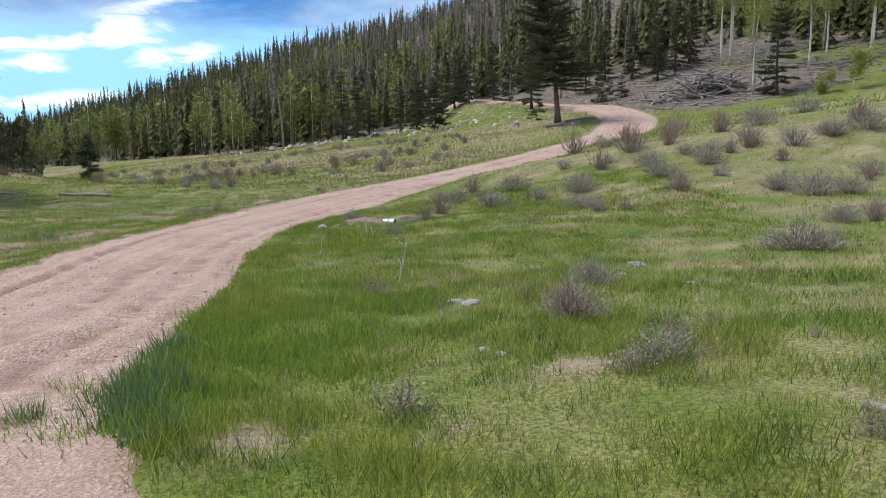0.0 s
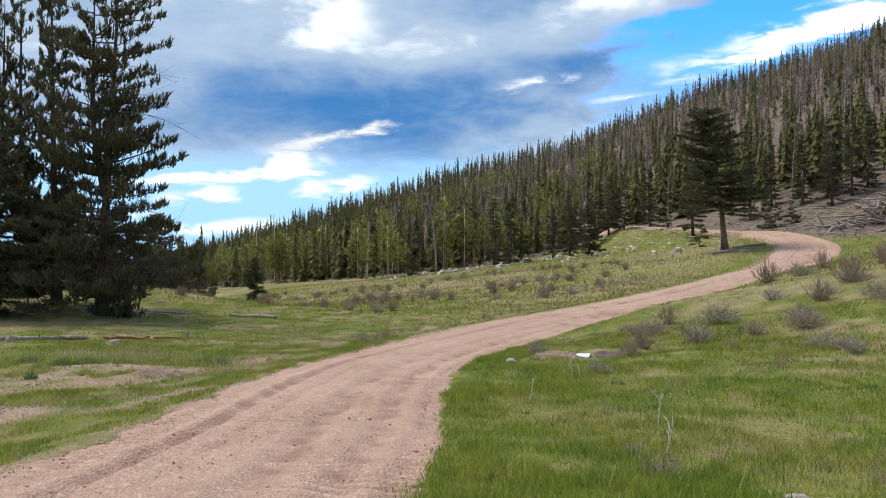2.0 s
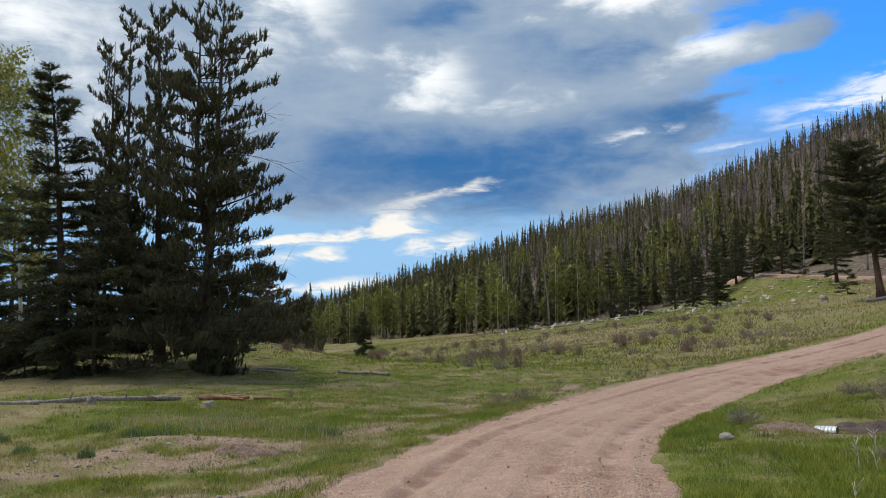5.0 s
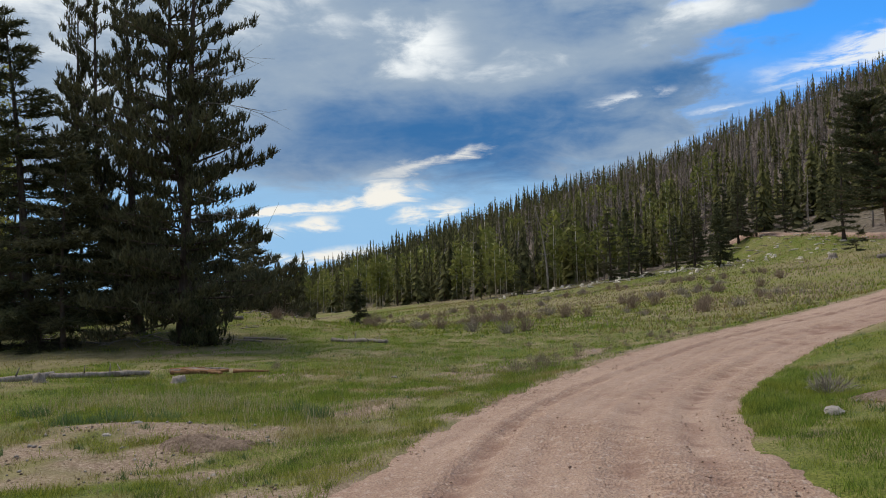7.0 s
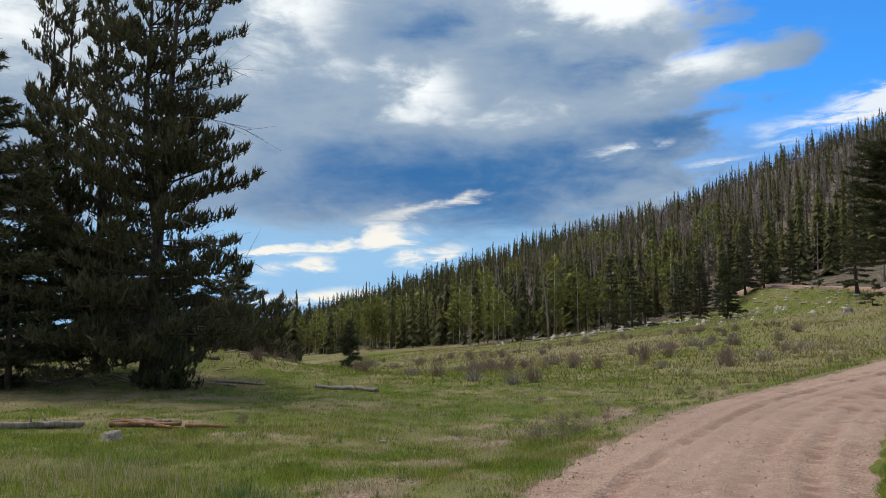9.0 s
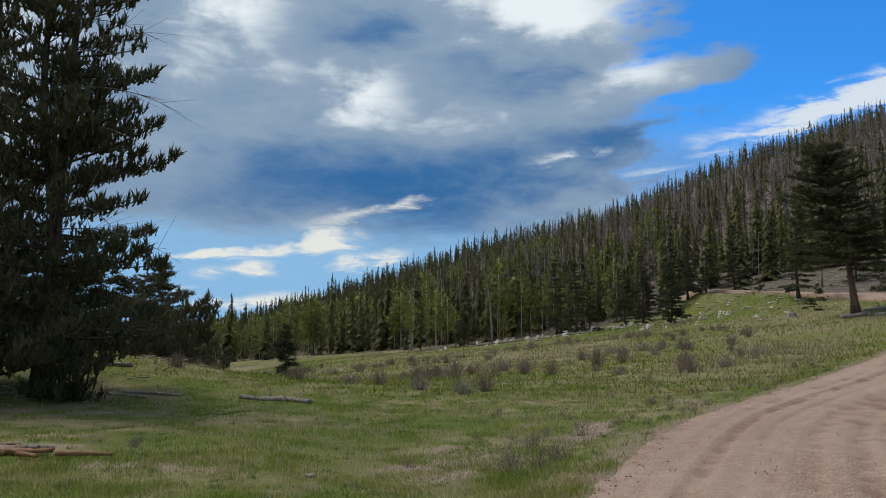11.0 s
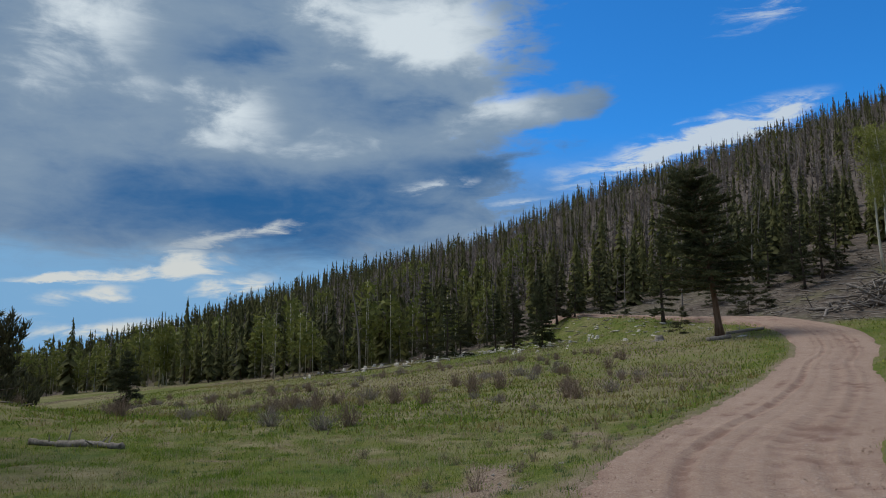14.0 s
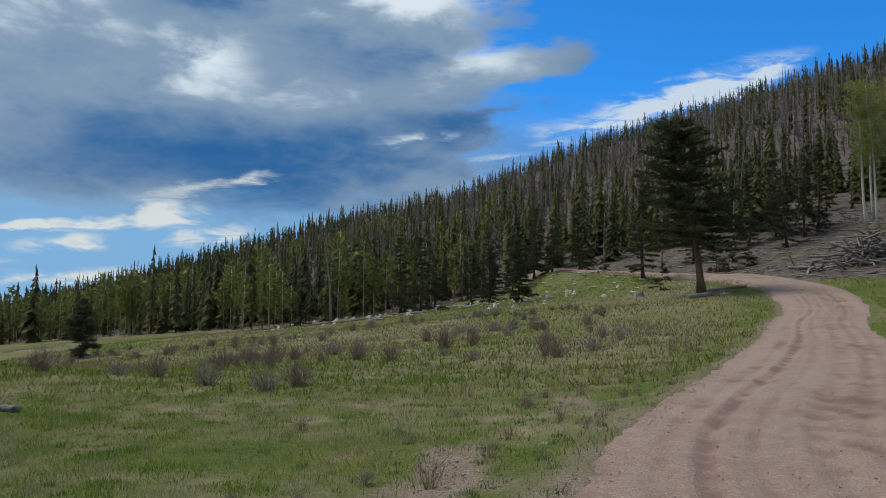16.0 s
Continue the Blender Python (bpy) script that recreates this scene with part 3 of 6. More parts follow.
def build_ground():
    gx, gy = spread((-13, 4), 0.22, (-2600, 2600), 1.05), spread((0, 34), 0.26, (-900, 2600), 1.04)
    x, y = np.meshgrid(gx, gy)
    z = land(x, y)
    _, wide, side, _ = beside_road(x, y)
    z = z - 0.35 * np.clip((wide + 1.6 - np.abs(side)) / 1.4, 0, 1) * np.clip((y - 80) / 10, 0, 1)
    v = np.stack([x, y, z], -1).reshape(-1, 3)
    nx, ny = len(gx), len(gy)
    i = (np.arange(ny - 1)[:, None] * nx + np.arange(nx - 1)).ravel()
    me = mesh_of("ground", v, np.stack([i, i + 1, i + nx + 1, i + nx], 1), GROUND, smooth=True)
    _, half, off, _ = beside_road(x, y)
    woods = np.clip((wooded(x, y) + 0.25 * wave(x, y, 6)) / 0.3, 0, 1)
    under = np.clip(1.3 - np.hypot((x + 24) / 7, (y - 30) / 4.5) + 0.25 * wave(x, y, 1.6), 0, 0.3)
    landing = bare_landing(x, y)
    beyond = np.clip((off - half) / 1.5, 0, 0.9) * np.clip((y - 98) / 6, 0, 1)
    litter = np.maximum.reduce([woods, under, landing, beyond])
    shoulder = np.clip(1 - (np.abs(off) - half - 0.1) / (0.5 + 0.3 * wave(x, y, 1.1)), 0, 1) * (off < 0) * (0.6 + 0.5 * wave(x, y, 0.6, 4))
    bare = np.clip((bare_spots(x, y) + 0.5 * wave(x, y, 0.8, 9) + 0.6 * wave(x, y, 0.3, 5)) * 2.0, 0, 1)
    earth = np.clip(np.maximum(shoulder, bare), 0, 1)
    brushy = np.clip((y - 34) / 14, 0, 1) * np.clip((np.where(x < -45, 160, np.where(x < -15, 122, 96)) - y) / 12, 0, 1) * (off < -half - 2) * np.clip(0.58 + 0.9 * wave(x, y, 7, 3) + 0.4 * wave(x, y, 2, 1), 0, 0.9)
    brushy = np.maximum(brushy, np.clip(dryness(x, y) * 1.7, 0, 0.85) * (y < 60) * (np.abs(off) > half))
    for name, data in (("litter", litter), ("earth", earth), ("scrub", brushy)):
        me.attributes.new(name, "FLOAT", "POINT").data.foreach_set("value", data.ravel().astype(np.float32))
    return tagged(new("ground", me), "rolling green meadow turf with dry patches and bare soil", "ground", kind="structure")


def dryness(x, y):
    """Over 0 where the turf has dried out; the side beyond the road is drier."""
    x, y = np.asarray(x, float), np.asarray(y, float)
    left = np.clip((-6.2 - x) / 1.5, 0, 1) * np.clip((40 - y) / 12, 0.45, 1)
    soak = blob(x, y, -1.6, 9.0, 2.4, 6.0) + 0.7 * blob(x, y, -11, 18.6, 4.5, 1.4) + 0.4 * blob(x, y, -11, 30, 6, 9)
    return -0.10 + 0.4 * left + 0.32 * np.clip((x - 1.0) / 3, 0, 1) - 0.55 * soak + 0.42 * wave(x, y, 2.6, 13) + 0.42 * wave(x, y, 0.8, 17) + 0.25 * wave(x, y, 0.3, 19) + 0.22 * wave(x, y, 7, 23)


def bare_landing(x, y):
    """The churned log landing beside the bend."""
    return np.clip((np.maximum(blob(x, y, 32, 90, 15, 12), blob(x, y, 25, 106, 14, 10)) - 0.38 + 0.12 * wave(x, y, 4)) * 5, 0, 1)


def wooded(x, y):
    """Over 0 inside the forest, measured from its lower edge."""
    edge = np.interp(x, (-200, -75, -57, -40, -25, -17, -8, 4, 20, 34, 60, 120), (160, 142, 128, 112, 101, 110, 120, 127, 119, 107, 82, 40))
    return np.clip((y - edge + 3 * wave(x, y, 12)) / 12, -1, 1)


def bare_spots(x, y):
    """Worn places where the pink earth shows."""
    s = -0.71
    for cx, cy, rx, ry in ((-9.9, 14.4, 2.2, 0.9), (-9.6, 15.9, 2.0, 0.6), (-11.2, 12.6, 2.6, 0.9), (-9.0, 11.2, 2.2, 0.7), (-7.4, 12.8, 0.8, 1.4), (-8.3, 18.4, 0.8, 1.8),
                           (-8.2, 24.5, 0.9, 2.5), (-6.6, 28.2, 0.7, 2.0), (-1.9, 18.3, 1.1, 0.7), (-16, 24.5, 1.2, 0.7), (-19.5, 29.5, 2.0, 1.2),
                           (0.6, 5.2, 0.4, 0.3), (-0.9, 4.3, 0.35, 0.3), (-4.5, 33.5, 0.5, 1.5), (7, 73, 4, 1.2), (-12.5, 22.6, 1.2, 0.5)):
        s = s + 1.25 * blob(x, y, cx, cy, rx, ry)
    return s


RUTS = ((-0.72, 0.11, 0.055, 1.0), (-0.25, 0.08, 0.018, 0.5), (0.42, 0.17, 0.034, 0.75), (0.95, 0.13, 0.028, 0.85), (-1.2, 0.08, 0.010, 0.45), (0.08, 0.07, 0.008, 0.5), (0.68, 0.07, 0.008, 0.4), (1.3, 0.08, 0.010, 0.5))


def build_road():
    line = curve_points(ROAD, 0.04)
    line = line[(line[:, 1] > -12)]
    t = np.gradient(line[:, :2], axis=0)
    t /= np.linalg.norm(t, axis=1)[:, None]
    stride = np.where((line[:, 1] > 6) & (line[:, 1] < 25), 1, np.where(line[:, 1] < 50, 4, 16))
    keep = np.arange(len(line)) % stride == 0
    line, t = line[keep], t[keep]
    n = 71
    s = np.linspace(-1.22, 1.22, n)
    off = s[None] * line[:, 3:4]
    x, y = line[:, :1] + t[:, 1:] * off, line[:, 1:2] - t[:, :1] * off
    z = land(x, y, False)
    along = np.cumsum(np.r_[0, np.hypot(*np.diff(line[:, :2], axis=0).T)])[:, None] + 0 * off
    z = z + 0.05 * (1 - np.clip(np.abs(s), 0, 1)[None]**2) - 0.04 + 0.016 * wave(x, y, 0.5, 1) + 0.008 * wave(x, y, 0.2, 6) + 0.006 * wave(x, y, 2.5, 8)
    rut = np.zeros(z.shape)
    for c, w, d, dark in RUTS:
        mid = c + 0.10 * wave(along, along * 0 + c * 9, 13) + 0.03 * wave(along, along * 0 + c * 5, 3)
        g = np.exp(-((off - mid) / w)**2) * np.clip(0.75 + 0.35 * wave(along, along * 0 + c * 31, 9), 0, 1)
        cleats = np.sin(along * 40 + 1.2 * wave(x, y, 0.6)) * np.clip(2.5 * wave(along, along * 0 + 3 * c, 2.6) + 0.6, 0, 1)
        z = z - d * g - 0.016 * cleats * np.exp(-((off - mid) / (1.9 * w))**4) + 0.45 * d * (np.exp(-((off - mid - 1.6 * w) / (0.5 * w))**2) + np.exp(-((off - mid + 1.6 * w) / (0.5 * w))**2))
        rut = np.maximum(rut, dark * g * np.clip(0.5 + 0.9 * wave(x, y, 0.22, c) + 0.3 * wave(x, y, 0.8, c) + 0.25 * wave(along, along * 0 + 7 * c, 5), 0, 1))
        rut = np.maximum(rut, 0.85 * np.clip(cleats, 0, 1) * np.exp(-((off - mid) / (1.9 * w))**4) * np.clip(0.6 + wave(x, y, 0.4, c), 0, 1))
    crumbs = np.clip((np.abs(s)[None] - 0.82) * 5, 0, 1) * np.clip(0.5 + wave(x, y, 0.3, 2), 0, 1)
    z = z + 0.025 * crumbs * wave(x, y, 0.13)
    rut = np.maximum(rut, 0.6 * crumbs)
    z = z + 0.14 * np.clip((y - 66) / 14, 0, 1) + 0.05 * np.clip((y - 84) / 10, 0, 1)
    z = z - 0.3 * np.clip(np.abs(s) - 1.0, 0, 1)[None] / 0.22
    z[:, 0] -= 0.3
    z[:, -1] -= 0.3
    v = np.stack([x, y, z], -1).reshape(-1, 3)
    i = (np.arange(len(line) - 1)[:, None] * n + np.arange(n - 1)).ravel()
    me = mesh_of("road", v, np.stack([i, i + 1, i + n + 1, i + n], 1), GRAVEL, smooth=True)
    me.attributes.new("rut", "FLOAT", "POINT").data.foreach_set("value", rut.ravel().astype(np.float32))
    return tagged(new("road", me), "pink gravel track with tyre ruts and crumbly edges", "road", kind="structure")


build_ground()
build_road()

# ---------- trees ----------
def spire(rng, height, wide, layers=15, arms=7, droop=0.35, bare=0.12, gaps=0.12):
    """Crown of a far conifer: ragged whorls of drooping sprays."""
    v, f = [], []
    for i in range(layers):
        q = bare + (1 - bare) * i / layers
        z, r = height * q, wide * (1 - q)**0.8 * rng.uniform(0.65, 1.2) + 0.03 * wide
        for j in range(arms):
            if rng.random() < gaps:
                continue
            a = rng.uniform(0, 2 * np.pi)
            d, s = np.array([np.cos(a), np.sin(a), 0]), np.array([-np.sin(a), np.cos(a), 0])
            k = r * rng.uniform(0.5, 1.3)
            h = height / layers
            z = height * q + rng.uniform(-0.7, 0.7) * h
            tip = d * k + [0, 0, z - droop * k + rng.uniform(0, 0.3) * h]
            n = len(v)
            v += [np.array([0, 0, z + h * 0.9]), d * k * 0.55 + s * k * 0.36 + [0, 0, z - droop * k * 0.3], tip, d * k * 0.55 - s * k * 0.36 + [0, 0, z - droop * k * 0.5]]
            f += [(n, n + 1, n + 2), (n, n + 2, n + 3)]
    n = len(v)
    v += [np.array([0.10 * wide, 0, height * 0.93]), np.array([-0.08 * wide, 0.08 * wide, height * 0.93]), np.array([0, -0.1 * wide, height * 0.93]), np.array([0, 0, height * 1.04])]
    f += [(n, n + 1, n + 3), (n + 1, n + 2, n + 3), (n + 2, n, n + 3)]
    return np.array(v), np.array(f)


def pole(height, r, lean=0.0, sides=4, bend=0.0):
    z = np.array([-0.1, 1.0])[:, None]
    return tube(np.hstack([lean * height * z + bend * z * z, 0 * z, height * z]), r * np.array([1.2, 0.2]), 3)


def twigs(rng, height, reach, n, lo=0.3):
    """Bare dead branches."""
    v, f = [], []
    for _ in range(n):
        q = rng.uniform(lo, 0.98)
        a, k = rng.uniform(0, 6.283), reach * (1.1 - q) * rng.uniform(0.4, 1.2)
        d = np.array([np.cos(a), np.sin(a), rng.uniform(-0.35, 0.3)])
        z = np.array([0, 0, height * q])
        m = len(v)
        v += [z + [0, 0, 0.011], z - [0, 0, 0.011], z + d * k]
        f += [(m, m + 1, m + 2)]
    return np.array(v), np.array(f)


def puffs(rng, height, wide, n, lo=0.45, size=0.28):
    """A light leafy crown of small flat clumps."""
    c = rng.normal(0, 1, (n, 3))
    c /= np.linalg.norm(c, axis=1)[:, None]
    c *= rng.uniform(0.35, 1.0, (n, 1))**0.6
    q = (1 + lo) / 2
    c = c * [wide, wide, height * (1 - lo) / 2] + [0, 0, height * q]
    a, b = rng.normal(0, size, (n, 3)), rng.normal(0, size, (n, 3))
    v = np.stack([c - a - b * 0.5, c + a - b * 0.5, c + b], 1).reshape(-1, 3)
    return v, np.arange(3 * n).reshape(-1, 3)


def stuff(name, pieces, mat, label, category):
    v, f = join(*pieces)
    return tagged(new(name, mesh_of(name, v, f, mat)), label, category, kind="stuff")


def build_woods():
    rng = np.random.default_rng(11)
    live = [spire(rng, 1, rng.uniform(0.14, 0.20), 14, 8, 0.42, 0.04) for _ in range(6)]
    live += [spire(rng, 1, rng.uniform(0.12, 0.16), 12, 7, 0.4, rng.uniform(0.05, 0.16), 0.2) for _ in range(6)]
    distant = [spire(rng, 1, rng.uniform(0.11, 0.19), 9, 5, 0.4, rng.uniform(0.04, 0.25), 0.15) for _ in range(8)]
    dead = [twigs(rng, 1, rng.uniform(0.12, 0.2), 40, 0.15) for _ in range(5)]
    sparse = [spire(rng, 1, rng.uniform(0.07, 0.11), 9, 4, 0.3, 0.3, 0.35) for _ in range(3)]
    leafy = [puffs(rng, 1, rng.uniform(0.12, 0.18), 150, 0.25, 0.024) for _ in range(3)]
    trunk, thin = pole(1, 0.010), pole(1, 0.009)
    # candidates all over the slope, denser near the lower edge
    n = 70000
    x, y = rng.uniform(-320, 330, n), rng.uniform(40, 520, n)
    r, a = np.hypot(x, y), np.degrees(np.arctan2(x + 4, y - 10))
    w = wooded(x, y)
    keep = (w > 0.02) & (np.abs(a) < 46) & (r < 492 + 14 * wave(x, y, 25)) & (rng.random(n) < np.interp(r, (110, 170, 300, 410, 440), (1.0, 0.66, 0.42, 0.30, 0.13)))
    _, half, off, _ = beside_road(x, y)
    keep &= np.abs(off) > half + 2.0
    keep &= ~((np.hypot(x - 31, y - 90) < 15) | ((x > 14) & (y < 112) & (x < 45)))
    x, y, a, r, w = x[keep], y[keep], a[keep], r[keep], w[keep]
    z = land(x, y) - 0.1
    patch = wave(x, y, 38, 6)
    grey = np.clip((a + 20 + 8 * patch) / 16, 0, 1) * np.clip((r - 125) / 45, 0, 1) * np.clip((440 - r) / 40, 0.12, 1)
    pick = rng.random(len(x))
    kind = np.where(pick < 0.44 * grey + 0.04, 1, np.where(pick < 0.68 * grey + 0.07, 2, 0))
    gold = (wave(x, y, 22, 4) > 0.32 - 0.6 * (a < -14)) & (rng.random(len(x)) < 0.5) & (r < 230) & (a < 2)
    kind = np.where(gold, 3, kind)
    stay = rng.random(len(x)) > 0.28 * grey
    x, y, z, a, r, w, kind = x[stay], y[stay], z[stay], a[stay], r[stay], w[stay], kind[stay]
    tall = rng.uniform(5.5, 10.5, len(x)) * np.where(kind == 3, 0.9, 1) * rng.choice((1, 1, 1, 0.75, 0.5, 1.25), len(x)) * np.interp(r, (100, 160), (0.9, 1))
    at = np.stack([x, y, z], 1)
    kind = np.where((kind == 0) & (r > 215), 4, kind)
    groups = {0: (live, FOREST, "forest_conifer", "dense dark green conifers covering the hillside", "forest"),
              4: (distant, FOREST, "ridge_conifer", "small dark conifers on the upper slope and ridge", "forest"),
              1: (dead, BROWN, "dead_forest", "grey brown beetle-killed standing trees on the hillside", "forest"),
              2: (sparse, BROWN, "thin_forest", "thin dying conifers with brown needles on the hillside", "forest"),
              3: (leafy, YOUNGLEAF, "aspen_grove", "yellow green young aspens among the conifers", "forest")}
    for k, (shapes, mat, name, label, cat) in groups.items():
        sel = np.where(kind == k)[0]
        parts, poles = [], []
        for s, shape in enumerate(shapes):
            q = sel[s::len(shapes)]
            m = turns(rng, len(q), 0.035 if k == 1 else 0.015) * tall[q][:, None, None]
            parts.append(strewn(shape, m, at[q]))
            poles.append(strewn(thin if k == 3 else trunk, m, at[q]))
        stuff(name, parts, mat, label, cat)
        stuff({0: "forest_trunk", 1: "dead_trunk", 2: "thin_trunk", 3: "aspen_trunk", 4: "ridge_trunk"}[k], poles, {0: BARK, 1: SNAG, 2: SNAG, 3: PALEBARK, 4: BARK}[k],
              {0: "dark trunks of the hillside conifers", 1: "bare grey trunks of dead trees", 2: "grey brown trunks of thin conifers", 3: "pale aspen trunks in the forest", 4: "dark trunks of the ridge conifers"}[k], "tree trunks")


build_woods()


def tree_thing(name, x, y, label, category="tree"):
    e = new(name)
    e.location = (x, y, level(x, y) - 0.05)
    return tagged(e, label, category)


def conifer(name, x, y, height, wide, label, seed, mat=NEEDLE, bark=BARK, low=0.08, density=1.0, stem=None, upswept=False, shape=0.85, lean=(0, 0), forks=(), extra=(), steep=0.0):
    """A near conifer: tapered trunk, whorls of limbs with twigs, and a crown of many needle shoots."""
    rng = np.random.default_rng(seed)
    e = tree_thing(name, x, y, label)
    r0 = stem or height * 0.016
    q = np.linspace(0, 1, 12)
    bend = np.stack([lean[0] * q + 0.10 * np.sin(q * 5 + seed), lean[1] * q + 0.10 * np.sin(q * 4 + 2 * seed), height * q], 1)
    trunks = [(bend, r0, 0.0)]
    for start, dx, dy, top in forks:
        g = np.linspace(0, 1, 9)
        b0 = np.array([np.interp(start, q, bend[:, i]) for i in range(3)])
        side = b0 + np.stack([dx * np.sin(np.minimum(g * 2.2, 1) * 1.57), dy * np.sin(g * 1.57), g * (top - b0[2])], 1)
        trunks.append((side, r0 * 0.65, start))
    wood, shoots, ways, sizes = [], [], [], []
    for path, r, _ in trunks:
        g = np.linspace(0, 1, len(path))
        wood.append(tube(path, r * (1.0 - 0.93 * g) * (1 + 0.5 * np.exp(-g * 25)), 8))
    limbs = []
    gap = min(0.5, height * 0.05)
    for path, r, st in trunks:
        zz = path[:, 2] / height
        count = int(height * (9.5 if upswept else 12) * density * (1 if st == 0 else 0.75))
        for _ in range(count):
            h = max(low, zz[0] + 0.06)
            h = h + (0.985 * zz[-1] - h) * rng.random()**(1.35 if upswept else 1.0)
            h = np.clip((round(h * height / gap + 0.3 * st) * gap + rng.normal(0, 0.15 * gap)) / height, low, 0.985 * zz[-1])
            if upswept and rng.random() < min(0.3, 0.8 * (h - 0.4)):
                continue
            b0 = np.array([np.interp(h, zz, path[:, i]) for i in range(3)])
            a = rng.uniform(0, 6.283)
            full = max(1 - h, 0.01)**shape * (0.55 + 0.45 * min(1, (h - low + 0.12) * 6))
            k = wide * full * rng.choice((0.5, 0.75, 0.95, 1.15)) * rng.uniform(0.85, 1.1) + 0.12
            rise = (0.4 * h - 0.1 + steep if upswept else 0.6 * h - 0.34) + rng.normal(0, 0.06)
            s = np.linspace(0, 1, 5)[:, None]
            d = np.array([np.cos(a), np.sin(a), 0])
            p = b0 + d * k * s + np.array([0, 0, 1]) * (rise * k * s + (0.14 if upswept else 0.12) * k * s * s)
            limbs.append((p, k))
            wood.append(tube(p, (0.010 + 0.012 * k) * np.linspace(1, 0.3, 5), 3))
    for p, k in limbs:
        n = max(7, int(k * (17 if upswept else 26)))
        s = 1 - (0.8 if upswept else 0.85) * rng.random(n)**1.35
        c = np.stack([np.interp(s, np.linspace(0, 1, 5), p[:, i]) for i in range(3)], 1)
        d = p[-1] - p[0]
        d /= np.linalg.norm(d)
        out = np.cross(d, [0, 0, 1.0]) * rng.choice([-1, 1], n)[:, None]
        reach = rng.uniform(0, 0.26, n)[:, None] * k * (1.15 - s[:, None])
        c = c + out * reach + rng.normal(0, 0.035, (n, 3))
        shoots.append(c)
        ways.append(d * (0.2 if upswept else 0.6) + out * (0.15 if upswept else 0.45) + np.array([0, 0, 1.0 if upswept else 0.0]) + rng.normal(0, 0.2, (n, 3)))
    part("trunk", mesh_of("trunk", *join(*wood), bark, smooth=True), None, e)
    pl, wy = np.vstack(shoots), np.vstack(ways)
    part("crown", mesh_of("crown", *brushes(rng, pl, wy, rng.uniform(0.16, 0.27, len(pl)), 8, 0.3 if upswept else 0.45, 0.12 if upswept else 0.09), mat), None, e)
    for make in extra:
        make(e, rng)
    return e


def dead_limbs(spots):
    """Long bare grey branches; spots of height, bearing, length."""
    def make(e, rng):
        for h, bearing, k in spots:
            s = np.linspace(0, 1, 7)[:, None]
            d = np.array([math.sin(radians(bearing)), math.cos(radians(bearing)), 0.0])
            main = np.array([0, 0, h]) + d * k * s + np.array([0, 0, 1]) * (0.12 * k * s - 0.35 * k * s * s) + 0.05 * np.sin(7 * s) * d[[1, 0, 2]]
            wood = [tube(main, 0.022 * np.linspace(1, 0.2, 7), 4)]
            for _ in range(9):
                i = rng.integers(2, 6)
                w = d + rng.normal(0, 0.5, 3)
                t = main[i] + w * np.linspace(0, 1, 4)[:, None] * k * rng.uniform(0.12, 0.3) + [0, 0, 0.0]
                wood.append(tube(t, 0.008 * np.linspace(1, 0.4, 4), 3))
            part("dead_branch", mesh_of("dead_branch", *join(*wood), GREYWOOD), None, e, "bare grey dead branch")
    return make


def aspen(name, x, y, height, wide, label, seed, lean=(0, 0), leaves=2600, lo=0.42):
    rng = np.random.default_rng(seed)
    e = tree_thing(name, x, y, label)
    q = np.linspace(0, 1, 10)
    path = np.stack([lean[0] * q + 0.12 * np.sin(6 * q + seed), lean[1] * q + 0.1 * np.sin(5 * q), height * q], 1)
    wood = [tube(path, height * 0.0105 * (1 - 0.9 * q), 8)]
    tips = []
    for _ in range(int(height * 4.5)):
        h = rng.uniform(lo - 0.08, 0.97)
        b0 = np.array([np.interp(h, q, path[:, i]) for i in range(3)])
        a, k = rng.uniform(0, 6.283), wide * (0.35 + 0.65 * np.sin(np.clip((h - lo + 0.1) / (1.1 - lo), 0, 1) * 3.0)) * rng.uniform(0.5, 1.1)
        d = np.array([np.cos(a), np.sin(a), rng.uniform(0.5, 1.1)])
        s = np.linspace(0, 1, 4)[:, None]
        p = b0 + d * k * s
        wood.append(tube(p, 0.014 * np.linspace(1, 0.25, 4), 3))
        tips += [b0 + d * k * t + rng.normal(0, 0.16, 3) for t in rng.uniform(0.35, 1.1, 6)]
    part("trunk", mesh_of("trunk", *join(*wood), PALEBARK, smooth=True), None, e)
    tips = np.array(tips)
    leaves = int(leaves * 2.6)
    c = tips[rng.integers(0, len(tips), leaves)] + rng.normal(0, 0.2, (leaves, 3))
    a, b = rng.normal(0, 0.042, (leaves, 3)), rng.normal(0, 0.042, (leaves, 3))
    part("crown", mesh_of("crown", np.stack([c - a, c + b, c + a, c - b], 1).reshape(-1, 3), np.arange(4 * leaves).reshape(-1, 4), ASPEN), None, e)
    return e


